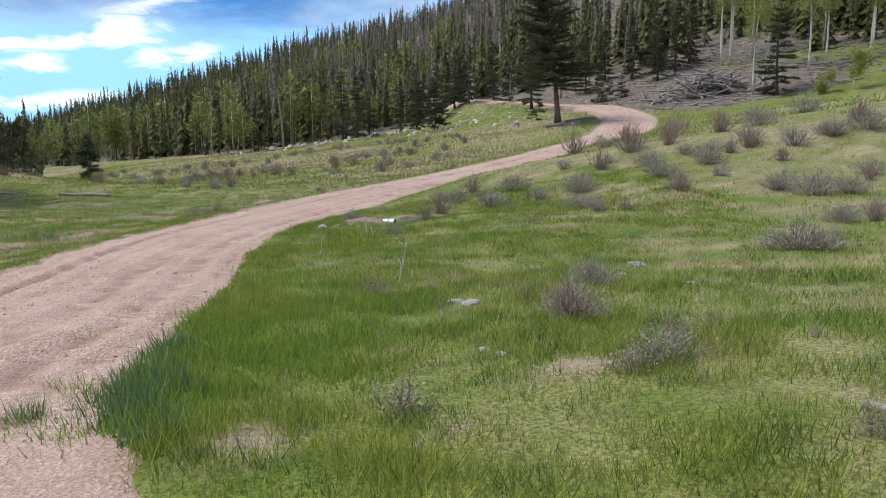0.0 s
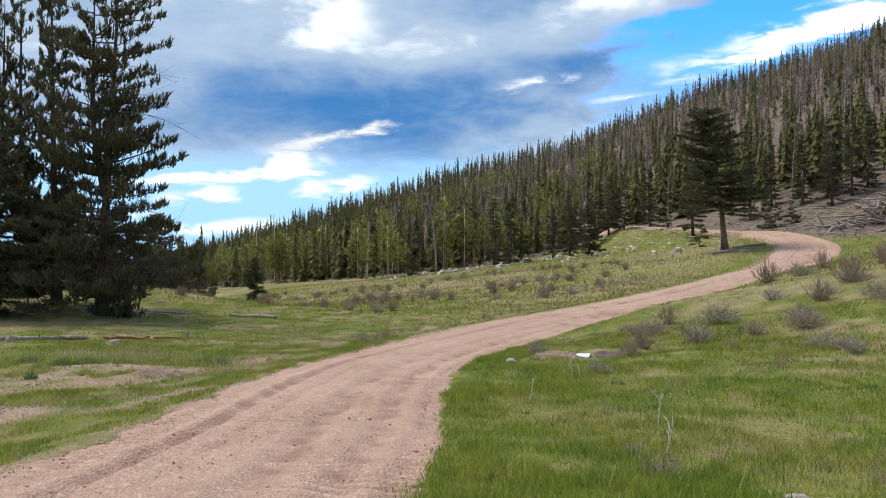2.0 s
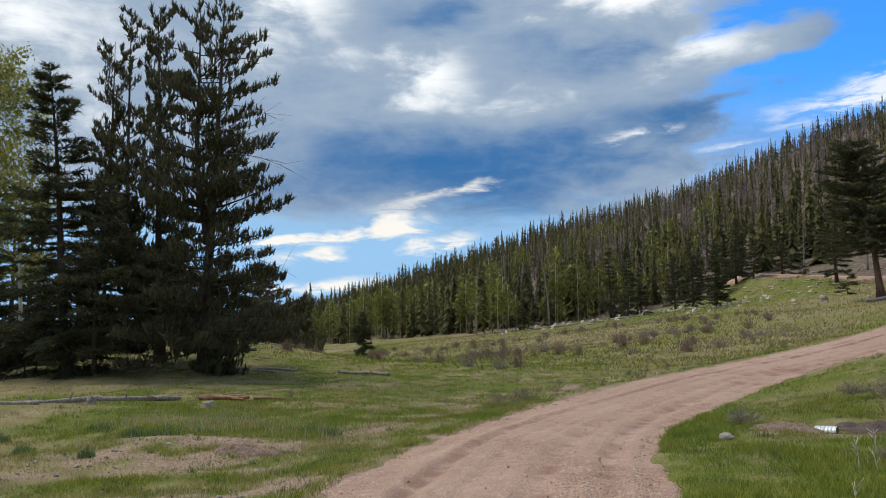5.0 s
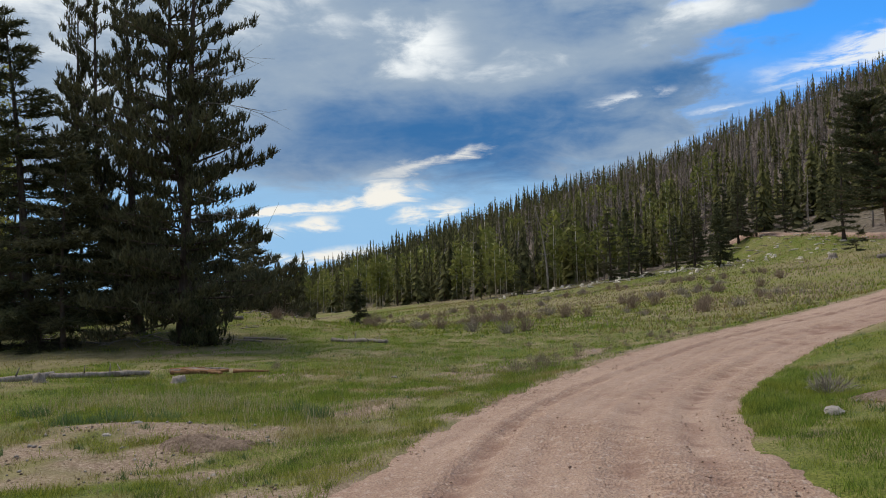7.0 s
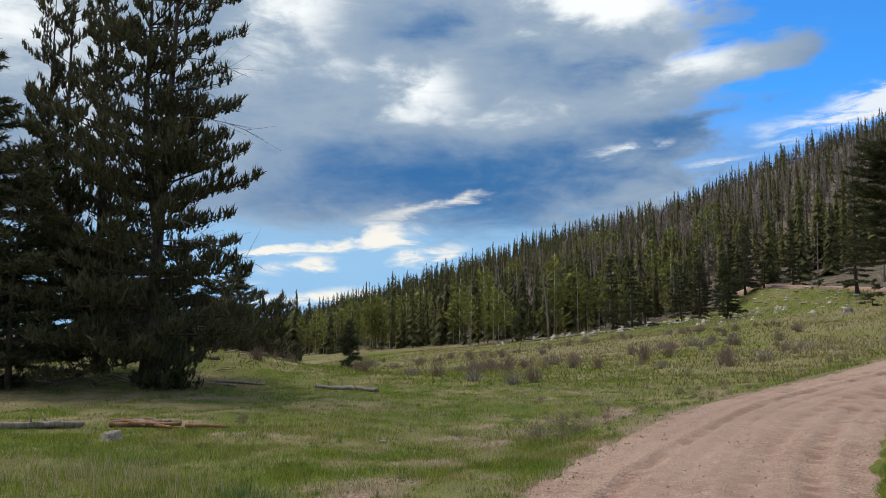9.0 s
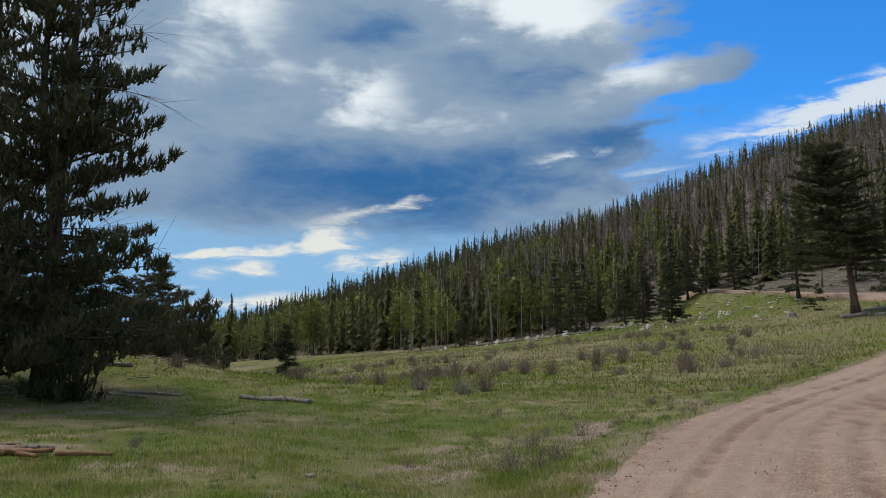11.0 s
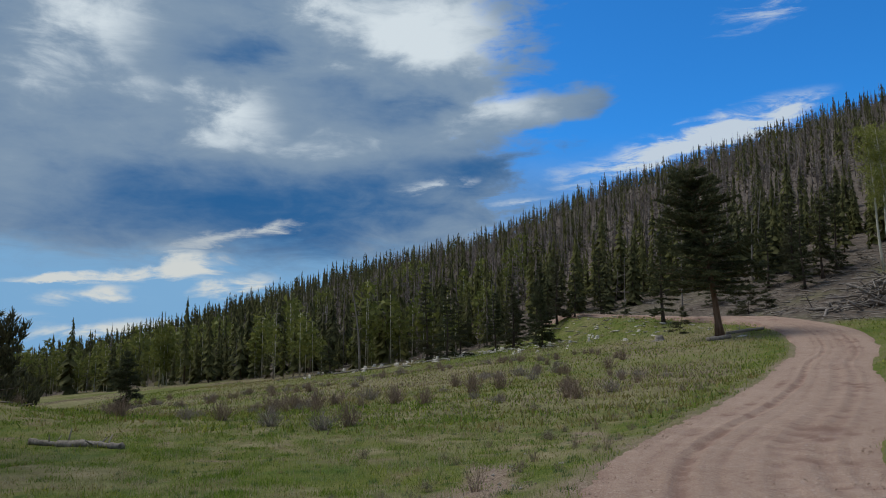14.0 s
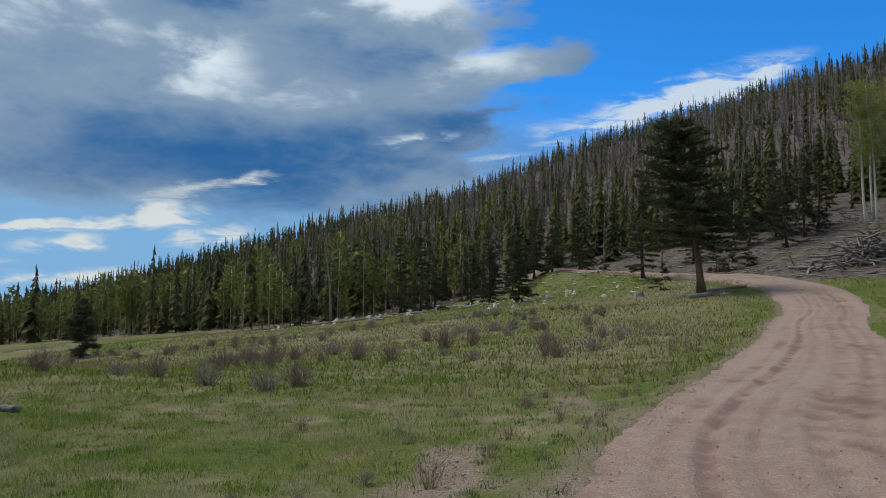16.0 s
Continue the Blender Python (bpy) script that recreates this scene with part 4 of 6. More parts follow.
# ---------- the trees that stand apart ----------
conifer("pine_tree", -21.3, 31.5, 15.0, 3.8, "tall dark lodgepole pine with forked top and bare lower branches", 3, OLIVE, upswept=True, low=0.05, density=0.9,
        forks=((0.34, -0.85, 0.3, 14.6),), shape=0.45, stem=0.24, lean=(0.6, 0), extra=[dead_limbs([(4.6, 95, 4.3), (5.2, 120, 4.2), (8.6, 85, 3.7), (7.4, 105, 3.5), (3.0, -60, 2.4), (9.5, 110, 3.0), (10.6, 80, 2.8)])])
conifer("pine_tree", -24.9, 33.4, 15.4, 1.45, "tall dark pine with three upright stems in the roadside clump", 4, OLIVE, upswept=True, low=0.09, density=0.95, forks=((0.10, -1.9, 0.0, 16.0), (0.15, -3.0, 0.3, 14.6)), shape=0.3, stem=0.2, lean=(-0.5, 0), steep=0.45)
conifer("spruce_tree", -26.6, 30.2, 12.6, 3.5, "dark green spruce with low drooping branches beside the pines", 5, NEEDLE, low=0.06, density=1.15, shape=0.7, stem=0.2, lean=(-1.6, 0))
conifer("spruce_tree", -24.6, 29.4, 7.4, 3.1, "young olive spruce in front of the tall pines", 15, OLIVE, low=0.12, density=0.85, stem=0.09)
conifer("pine_tree", 11.6, 79.0, 13.6, 4.6, "broad dark pine with leaning reddish trunk beside the road", 6, NEEDLE, bark=REDBARK, low=0.27, shape=0.38, stem=0.3, density=1.4, lean=(-1.6, 0))
conifer("spruce_tree", -1.15, 98.3, 6.8, 1.7, "small dark spruce standing in the meadow", 7, low=0.02, density=1.3)
conifer("spruce_tree", -35.7, 77.7, 4.6, 1.5, "small bushy spruce alone in the meadow", 8, low=0.02, density=1.8)
YOUNG = "young spruce at the edge of the meadow"
for i, (x, y, h, w) in enumerate(((2.7, 121.0, 7.5, 1.6), (7.1, 112.0, 9.0, 1.8), (10.6, 94.0, 10.5, 2.0), (10.3, 86.0, 2.3, 0.9), (8.6, 104.5, 1.8, 0.8), (-11.3, 101.5, 8.0, 2.0),
                                  (-10.0, 103.5, 6.0, 1.7), (-3.0, 121.0, 7.5, 1.7), (0.4, 124.0, 9.5, 1.9), (20.8, 99.5, 3.0, 1.3), (22.6, 99.5, 2.6, 1.2), (20.0, 101.5, 3.2, 1.2),
                                  (-14.0, 107.0, 9.5, 1.9), (-24.0, 100.0, 5.0, 1.5), (34.5, 81.5, 11.0, 2.3), (1.6, 110.0, 8.5, 1.8), (-1.0, 108.5, 8.0, 1.8), (3.6, 109.0, 6.5, 1.6), (-3.8, 109.0, 9.0, 1.8), (-6.0, 106.5, 7.0, 1.7), (28.0, 103.0, 9.0, 1.8), (31.0, 105.0, 10.0, 1.9), (33.5, 107.0, 10.0, 1.9), (26.0, 108.0, 9.0, 1.8), (30.0, 111.0, 10.0, 1.9), (19.5, 108.0, 8.5, 1.7), (23.0, 112.0, 9.0, 1.8), (29.0, 108.0, 8.0, 1.8))):
    conifer("spruce_tree", x, y, h, w, YOUNG, 20 + i, NEEDLE if i % 3 else OLIVE, density=0.75, low=0.03)
conifer("pine_tree", -24.5, 43.8, 3.4, 1.7, "bushy dark pine with a rounded crown behind the tall clump", 50, OLIVE, upswept=True, low=0.06, shape=0.25, density=1.5)
conifer("pine_tree", -27.6, 47.0, 4.6, 2.2, "bushy dark pine behind the tall clump", 51, OLIVE, upswept=True, low=0.06, shape=0.35, density=1.3)
conifer("pine_tree", -29.5, 43.0, 4.8, 2.4, "bushy olive pine behind the tall clump", 52, OLIVE, low=0.05, shape=0.4, density=1.3)
conifer("pine_tree", -33.0, 44.0, 7.5, 2.3, "olive pine behind the tall clump", 53, OLIVE, low=0.05, shape=0.4, density=1.3)
for i, (x, y, h, w) in enumerate(((-20.3, 31.1, 1.5, 0.9), (-27.5, 29.0, 2.4, 1.3), (-28.6, 28.8, 2.0, 1.2), (-25.3, 28.9, 1.7, 1.1), (-24.9, 32.2, 1.3, 0.8), (-32.4, 30.5, 2.6, 1.3))):
    conifer("pine_sapling", x, y, h, w, "low bushy pine sapling under the tall trees", 60 + i, OLIVE if i % 2 else NEEDLE, upswept=i < 1, low=0.02, density=1.5, stem=0.035, shape=0.4)
for i, (x, y, h, w) in enumerate(((-29.0, 42.0, 4.6, 2.3), (-26.8, 43.0, 3.9, 2.1), (-32.5, 41.5, 5.5, 2.4), (-30.0, 50.0, 6.5, 2.3))):
    conifer("pine_tree", x, y, h, w, "olive pine filling the back of the clump", 66 + i, OLIVE, low=0.06, shape=0.4, density=1.3)
for i, (x, y, h) in enumerate(((-37.5, 34.0, 7.5), (-40.5, 38.0, 8.5), (-36.5, 40.5, 7.0))):
    conifer("spruce_tree", x, y, h, 3.3, "broad dark spruce with branches down to the ground", 130 + i, NEEDLE, density=0.7, low=0.04, shape=0.6)
aspen("aspen_tree", -33.1, 32.3, 14.6, 2.6, "tall pale-barked aspen with fresh yellow green leaves", 71, (-0.9, 0), 4200)
aspen("aspen_tree", -34.5, 35.2, 12.0, 2.0, "pale-barked aspen with sparse fresh leaves", 72, (-0.8, 0), 1500)
for i, (x, y, h) in enumerate(((-38, 36, 11), (-40.5, 41, 12), (-44, 38, 10), (-37, 47, 7), (-46, 47, 12), (-52, 42, 11), (-50, 55, 12), (-42, 56, 11), (-41, 35.5, 11), (-37.5, 39, 10), (-39.5, 32.5, 9), (-44, 43, 12), (-35.8, 42, 10))):
    conifer("spruce_tree", x, y, h, 2.6, "dark spruce at the back of the roadside clump", 80 + i, OLIVE if i % 2 else NEEDLE, density=0.5, low=0.03)
for i, (x, y, h, lx) in enumerate(((33.0, 84.0, 13.0, 0.5), (33.9, 83.4, 13.5, 1.2), (36.0, 101.5, 16.0, -1.0), (36.9, 101.0, 15.5, -0.9), (41.0, 88.5, 13, -0.3), (43.5, 90.0, 13, 0.3),
                                    (38.2, 93.0, 12, 0.2), (47, 87, 13, 0.5), (38.6, 105.0, 15.0, -0.6), (40.5, 103.0, 15.0, -0.8), (50, 92, 13, -0.4), (46, 96, 12, 0.4))):
    aspen("aspen_tree", x, y, h, 1.9, "slender pale aspen with fresh yellow green leaves", 90 + i, (lx, 0), 1800, 0.5)
aspen("aspen_sapling", 40.0, 76.5, 3.6, 1.2, "bright yellow green aspen sapling by the slash", 110, leaves=1200, lo=0.1)
aspen("aspen_sapling", 37.5, 77.5, 2.4, 0.8, "bright yellow green aspen sapling by the slash", 111, leaves=700, lo=0.1)

# ---------- grass ----------
def grass_spots(rng, n, box, reach, floor=0.1):
    """Random places in a box, thinning out with the distance from the footpath."""
    x, y = rng.uniform(box[0], box[1], n), rng.uniform(box[2], box[3], n)
    walk_x, walk_y = np.interp(y, (1, 6, 12, 20), (0, -2.9, -5.4, -6.4)), np.clip(y, 1, 20)
    d = np.hypot(x - walk_x, np.where(y > 20, y - 20, np.where(y < 1, y - 1, 0)))
    keep = rng.random(n) < np.clip((reach / np.maximum(d, 0.5))**1.3, floor, 1)
    x, y, d = x[keep], y[keep], d[keep]
    _, half, off, _ = beside_road(x, y)
    edge = np.abs(off) - half + 0.12 * wave(x, y, 0.5, 3)
    ok = edge > rng.uniform(-0.12, 0.1, len(x))
    return x[ok], y[ok], d[ok], edge[ok]


def blades(rng, x, y, height, width, lean=0.45):
    """Narrow curved blades, two triangles each where tall, one otherwise."""
    n = len(x)
    z = land(x, y) - 0.01
    a = rng.uniform(0, 6.283, n)
    b = rng.uniform(0, 6.283, n)
    s = np.stack([np.cos(a), np.sin(a), 0 * a], 1) * (width / 2)[:, None]
    p = np.stack([x, y, z], 1)
    tip = p + np.stack([np.cos(b) * lean * height * rng.random(n), np.sin(b) * lean * height * rng.random(n), height], 1)
    v = np.stack([p - s, p + s, tip], 1).reshape(-1, 3)
    return v, np.arange(3 * n).reshape(-1, 3)


def grass(name, mat, v_f, label):
    return tagged(new(name, mesh_of(name, *v_f, mat)), label, "grass", kind="stuff")


def build_grass():
    rng = np.random.default_rng(21)
    pieces = ([], [])
    for n, box, reach in ((1500000, (-15, 6, 2, 24), 3.3), (760000, (-30, 14, 12, 60), 7.0)):
        x, y, d, edge = grass_spots(rng, n, box, reach, 0.06)
        bare = np.clip((bare_spots(x, y) + 0.5 * wave(x, y, 0.8, 9) + 0.6 * wave(x, y, 0.3, 5)) * 2.0, 0, 1)
        patch = 0.5 + 0.5 * wave(x, y, 0.55, 6) + 0.35 * wave(x, y, 0.2, 8)
        ok = (rng.random(len(x)) > bare * 0.94) & (rng.random(len(x)) < 0.12 + 1.1 * patch)
        x, y, d, patch = x[ok], y[ok], d[ok], patch[ok]
        h = rng.uniform(0.025, 0.075, len(x)) * (0.55 + np.clip(patch, 0, 1.3)) * (1 + 0.35 * wave(x, y, 3)) * (1 + 0.9 * np.clip((10 - y) / 4, 0, 1) * (x > -2.2) * np.clip(0.5 + wave(x, y, 0.9, 12), 0, 1.3))
        w = rng.uniform(0.004, 0.009, len(x)) * np.clip(d / 5, 0.9, 5)
        dryish = dryness(x, y) + rng.normal(0, 0.09, len(x))
        some = (dryish < 0.12) | (rng.random(len(x)) < 0.62)
        x, y, d, h, w, dryish = x[some], y[some], d[some], h[some], w[some], dryish[some]
        h = h * np.where(dryish > 0.12, 0.85, 1.1)
        for k, sel in ((0, dryish <= 0.12), (1, dryish > 0.12)):
            pieces[k].append(blades(rng, x[sel], y[sel], (h * np.clip(0.8 + d / 50, 1, 1.5))[sel], w[sel], 0.9))
    grass("meadow_grass", GRASS, join(*pieces[0]), "short green meadow grass with yellowing patches")
    grass("dried_grass", SERE, join(*pieces[1]), "short dried yellow brown grass in the worn turf")
    # taller clumps
    def clumps(spots, per, tall, spread_r, width):
        cx, cy, k = (np.array(c) for c in zip(*spots))
        i = rng.integers(0, len(cx), per)
        r = spread_r * k[i] * np.sqrt(rng.random(per))
        a = rng.uniform(0, 6.283, per)
        x, y = cx[i] + r * np.cos(a), cy[i] + r * np.sin(a)
        return blades(rng, x, y, tall * rng.uniform(0.3, 1.1, per) * (0.7 + 0.3 * k[i]) * (1 - 0.65 * (r / (spread_r * k[i]))**2), width * rng.uniform(0.7, 1.4, per), 0.8)
    lush = [(-1.9 + 0.35 * rng.normal(), q, rng.uniform(0.6, 1.1)) for q in np.linspace(4.4, 8.0, 26)] + [(-1.2 + 0.5 * rng.normal(), rng.uniform(5.2, 9.0), 0.8) for _ in range(26)]
    lush += [(-2.35, 5.0, 0.9), (-2.2, 5.35, 0.8), (-2.4, 4.7, 0.7)]
    grass("tall_grass", LUSH, clumps(lush, 12000, 0.18, 0.38, 0.011), "tall dark green grass growing along the road edge")
    green = [(*p, rng.uniform(0.6, 1.2)) for p in zip(rng.uniform(-14, -8.6, 60), rng.uniform(17.0, 20.5, 60))]
    green += [(*p, rng.uniform(0.5, 1.0)) for p in zip(rng.uniform(-20, -6.5, 420), rng.uniform(20, 46, 420))]
    green += [(*p, rng.uniform(0.4, 1.0)) for p in zip(rng.uniform(-3.2, 3.0, 70), rng.uniform(8.5, 17, 70))]
    grass("grass_clump", LUSH, clumps(green, 90000, 0.13, 0.55, 0.011), "thick bright green grass clumps in the meadow")
    blue = [(-1.75, 4.85, 1.3), (-1.85, 5.1, 1.3), (-2.0, 5.2, 1.0), (-1.95, 5.5, 1.2), (-2.05, 5.9, 1.1), (-1.7, 5.3, 1.2), (-2.1, 6.4, 1.0), (-2.35, 4.95, 0.6), (-1.45, 4.5, 0.8), (-11.0, 16.4, 1.3), (-10.6, 16.8, 1.2), (-11.4, 16.1, 1.1), (-12.1, 14.7, 0.7), (-10.7, 14.4, 0.45), (-8.8, 17.6, 0.9), (-9.3, 18.0, 1.0), (-12.8, 16.9, 1.0), (-13.6, 15.6, 0.8)]
    grass("grass_tussock", BLUEGRASS, clumps(blue, 4200, 0.24, 0.24, 0.013), "dark bluish green grass tussocks")
    tufts = [(x, y, rng.uniform(0.5, 1.3)) for x, y in zip(rng.uniform(-16, 5, 2000), rng.uniform(4, 42, 2000)) if abs(beside_road(x, y)[2][0]) > 2.0]
    grass("small_tuft", BLUEGRASS, clumps(tufts[::2], 24000, 0.12, 0.10, 0.009), "small dark green grass tufts")
    grass("dry_tuft", STRAW, clumps(tufts[1::2], 20000, 0.12, 0.11, 0.008), "small pale dry grass tufts")
    dry = [(*p, rng.uniform(0.5, 1.2)) for p in zip(rng.uniform(-16, -6, 170), rng.uniform(18, 38, 170))]
    dry += [(*p, rng.uniform(0.4, 0.9)) for p in zip(rng.uniform(-2.5, 4.0, 50), rng.uniform(6, 17, 50))]
    dry += [(-7.6 + 0.3 * rng.normal(), q, 0.9) for q in np.linspace(9, 30, 40)] + [(-2.5, 4.6, 0.9), (-2.8, 5.3, 0.7), (-2.9, 5.9, 0.6)]
    dry += [(*p, rng.uniform(1.0, 2.5)) for p in zip(rng.uniform(-24, -6, 90), rng.uniform(30, 60, 90))]
    grass("dry_grass", STRAW, clumps(dry, 34000, 0.14, 0.34, 0.007), "pale dry straw tufts among the grass")


build_grass()


def build_stalks():
    """Tall pale stalks standing above the damp grass."""
    rng = np.random.default_rng(29)
    n = 2600
    x, y = np.r_[rng.uniform(-13.5, -8, n), rng.uniform(-13, -7, n), rng.uniform(-1.8, 2.4, 260)], np.r_[rng.normal(18.3, 0.9, n), rng.uniform(21, 36, n), rng.uniform(4.2, 12, 260)]
    ok = wave(x, y, 0.9, 14) > 0.05
    k = int(ok.sum())
    grass("pale_stalk", STRAW, blades(rng, x[ok], y[ok], rng.uniform(0.12, 0.34, k), rng.uniform(0.005, 0.010, k), 0.5), "tall pale grass stalks standing above the green grass")


build_stalks()


def build_scrub():
    """Low brown brush all over the far meadow, and coarse tufts beyond the near grass."""
    rng = np.random.default_rng(23)
    n = 120000
    x, y = rng.uniform(-62, 6, n), rng.uniform(34, 124, n)
    _, half, off, _ = beside_road(x, y)
    dens = np.clip((y - 34) / 14, 0.1, 1) * np.clip(0.1 + 1.1 * wave(x, y, 7, 3) + 0.8 * wave(x, y, 2, 1), 0.01, 1)
    ok = (off < -half - 1.5) & (rng.random(n) < dens) & ((y < 98) | (x < -15))
    grass("low_brush", TWIG, blades(rng, x[ok], y[ok], rng.uniform(0.08, 0.26, ok.sum()) * (1 + 0.6 * wave(x[ok], y[ok], 2)), rng.uniform(0.015, 0.04, ok.sum()), 1.4), "low purple brown brush covering the far meadow")
    n = 90000
    x, y = rng.uniform(-48, 26, n), rng.uniform(36, 104, n)
    _, half, off, _ = beside_road(x, y)
    ok = (np.abs(off) > half + 0.3) & (rng.random(n) < 0.75 + 0.3 * wave(x, y, 3, 2)) & (wooded(x, y) < 0) & (bare_landing(x, y) < 0.3)
    x, y = x[ok], y[ok]
    sere = 0.25 + 0.5 * wave(x, y, 6, 3) + 0.4 * wave(x, y, 1.7, 5) - 0.3 * (x > 0) > rng.uniform(0, 0.6, len(x))
    for name, mat, sel, label in (("far_grass", GRASS, ~sere, "tufted yellow green grass of the far meadow"), ("far_dry_grass", SERE, sere, "tufted dry brown grass of the far meadow")):
        k = int(sel.sum())
        grass(name, mat, blades(rng, x[sel], y[sel], rng.uniform(0.08, 0.22, k), rng.uniform(0.03, 0.08, k), 1.0), label)


build_scrub()


# ---------- shrubs ----------
def shrub_mesh(seed, stems, tall, wide, leafy=0.0):
    """Bare twigs fanning up from the root, each forking twice."""
    rng = np.random.default_rng(seed)
    tri, leaf = [], []
    for _ in range(stems):
        a, o = rng.uniform(0, 6.283), rng.uniform(0.05, 1.0)**0.7
        base = np.array([np.cos(a), np.sin(a), 0]) * wide * 0.22 * o
        tip = np.array([np.cos(a) * wide * o * rng.uniform(0.5, 1), np.sin(a) * wide * o * rng.uniform(0.5, 1), tall * rng.uniform(0.5, 1.05) * (1.1 - 0.5 * o)])
        mid = base * 0.5 + tip * 0.5 + rng.normal(0, 0.05, 3) * wide
        pieces = [(base, mid, 0.010), (mid, tip, 0.006)]
        for _ in range(4):
            p = mid + (tip - mid) * rng.uniform(-0.5, 0.8)
            q = p + (tip - base) * rng.uniform(0.15, 0.4) + rng.normal(0, 0.10, 3) * wide
            pieces.append((p, q, 0.0045))
            leaf.append(q)
            leaf.append((p + q) / 2)
        for p, q, w in pieces:
            s = np.cross(q - p, rng.normal(0, 1, 3))
            s = s / (np.linalg.norm(s) + 1e-9) * w * (0.6 + tall)
            tri += [p - s, p + s, q]
    tw = (np.array(tri), np.arange(len(tri)).reshape(-1, 3))
    if not leafy:
        return tw, None
    c = np.repeat(np.array(leaf), 3, 0)
    c = c + rng.normal(0, 0.04, c.shape)
    a, b = rng.normal(0, leafy, c.shape), rng.normal(0, leafy, c.shape)
    return tw, (np.stack([c - a, c + a, c + b], 1).reshape(-1, 3), np.arange(3 * len(c)).reshape(-1, 3))


def shrub(name, seed, stems, tall, wide, label, leafy=0.0, group="", wood=TWIG):
    e = tagged(new(name), label, "shrub", group)
    tw, lf = shrub_mesh(seed, stems, tall, wide, leafy)
    part("branchwork", mesh_of("branchwork", *tw, wood), None, e)
    if lf:
        part("foliage", mesh_of("foliage", *lf, SAGE), None, e)
    return e


def set_at(ob, x, y, size, turn, first):
    m = Matrix.LocRotScale((x, y, level(x, y) - 0.02), Euler((0, 0, turn)), (size, size, size))
    if first:
        ob.matrix_basis = m
        return ob
    ob2 = copy_thing(ob, Matrix.LocRotScale((x, y, level(x, y) - 0.02), Euler((0, 0, turn)), (size / ob.scale[0],) * 3))
    return ob2


def build_shrubs():
    rng = np.random.default_rng(31)
    big = [shrub("sagebrush", 1, 100, 0.6, 0.75, "grey brown bare sagebrush in the grass", 0.0, "meadow shrubs", SAGETWIG),
           shrub("sagebrush", 2, 95, 0.5, 0.85, "grey brown sagebrush with a few dull leaves", 0.011, "meadow shrubs", SAGETWIG),
           shrub("sagebrush", 3, 90, 0.75, 0.6, "dense upright bare brown shrub", 0.0, "meadow shrubs")]
    little = [shrub("low_shrub", 4, 30, 0.55, 0.55, "small dark twiggy shrub with dull green leaves", 0.013, "small shrubs"),
              shrub("low_shrub", 5, 24, 0.6, 0.5, "small bare twiggy shrub", 0.0, "small shrubs")]
    used = set()
    def put(kinds, x, y, w):
        ob = kinds[rng.integers(len(kinds))]
        set_at(ob, x, y, max(w, 0.16) / 1.1 * rng.uniform(0.95, 1.2), rng.uniform(0, 6.28), ob.name not in used)
        used.add(ob.name)
    right = ((-0.2, 23.3, 0.6), (-0.1, 19.6, 0.9), (0.8, 23.7, 1.0), (1.2, 21.0, 0.9), (2.5, 21.3, 0.6), (3.6, 21.2, 1.0), (2.9, 17.5, 0.7), (3.1, 16.6, 0.6),
             (5.5, 18.7, 0.7), (3.7, 16.6, 0.4), (-1.1, 15.6, 0.45), (5.8, 35.0, 1.5), (6.2, 26.6, 1.4), (7.4, 26.4, 1.2), (4.8, 24.4, 1.0), (5.8, 21.6, 0.9), (7.6, 22.9, 1.0), (7.1, 20.8, 0.8),
             (11.7, 24.3, 1.0), (10.4, 23.8, 1.3), (12.9, 24.4, 1.2), (7.6, 18.2, 0.9), (8.2, 17.7, 0.9), (8.5, 17.1, 0.8), (1.49, 8.78, 0.45), (5.7, 19.47, 0.65), (6.16, 24.05, 0.89), (9.22, 24.31, 0.93), (9.25, 22.01, 0.77), (13.1, 25.26, 1.03), (7.71, 24.11, 0.82), (3.82, 25.36, 0.73), (9.89, 18.76, 0.61), (-2.4, 20.1, 0.62), (-0.45, 17.7, 0.5), (1.9, 22.6, 0.9), (0.3, 21.9, 0.8))
    more = ((4.6, 10.8, 0.9), (6.8, 14.1, 0.7), (7.3, 13.9, 0.7), (8.5, 23.9, 0.8), (11.0, 28.0, 1.3), (1.05, 7.6, 0.4), (0.92, 6.75, 0.62), (1.2, 5.15, 0.42), (0.98, 6.95, 0.5), (9.5, 27.5, 1.2), (8.6, 30.0, 1.3), (12.5, 32, 1.5), (10.4, 36, 1.5), (13.6, 30, 1.4), (9.2, 40, 1.4), (12.8, 43, 1.5))
    slope = ((5.50, 19.07, 0.49), (7.43, 18.10, 0.69), (7.75, 17.04, 0.92), (4.45, 11.01, 0.49), (4.72, 10.55, 0.56), (6.73, 13.89, 0.54), (7.64, 14.40, 0.57), (11.68, 24.51, 0.78), (13.00, 25.43, 0.82), (1.58, 9.36, 0.45), (3.74, 21.94, 0.71), (3.11, 17.06, 0.48), (5.95, 23.29, 0.43), (7.41, 36.61, 1.35), (6.17, 26.27, 0.86), (7.36, 24.69, 0.73), (8.20, 24.37, 0.73), (9.48, 24.79, 1.13), (10.28, 19.49, 0.78), (5.17, 25.03, 0.55))
    for x, y, w in right + more:
        put(big, x, y, w)
    for x, y, w in slope:
        put(big[:2], x, y, w)
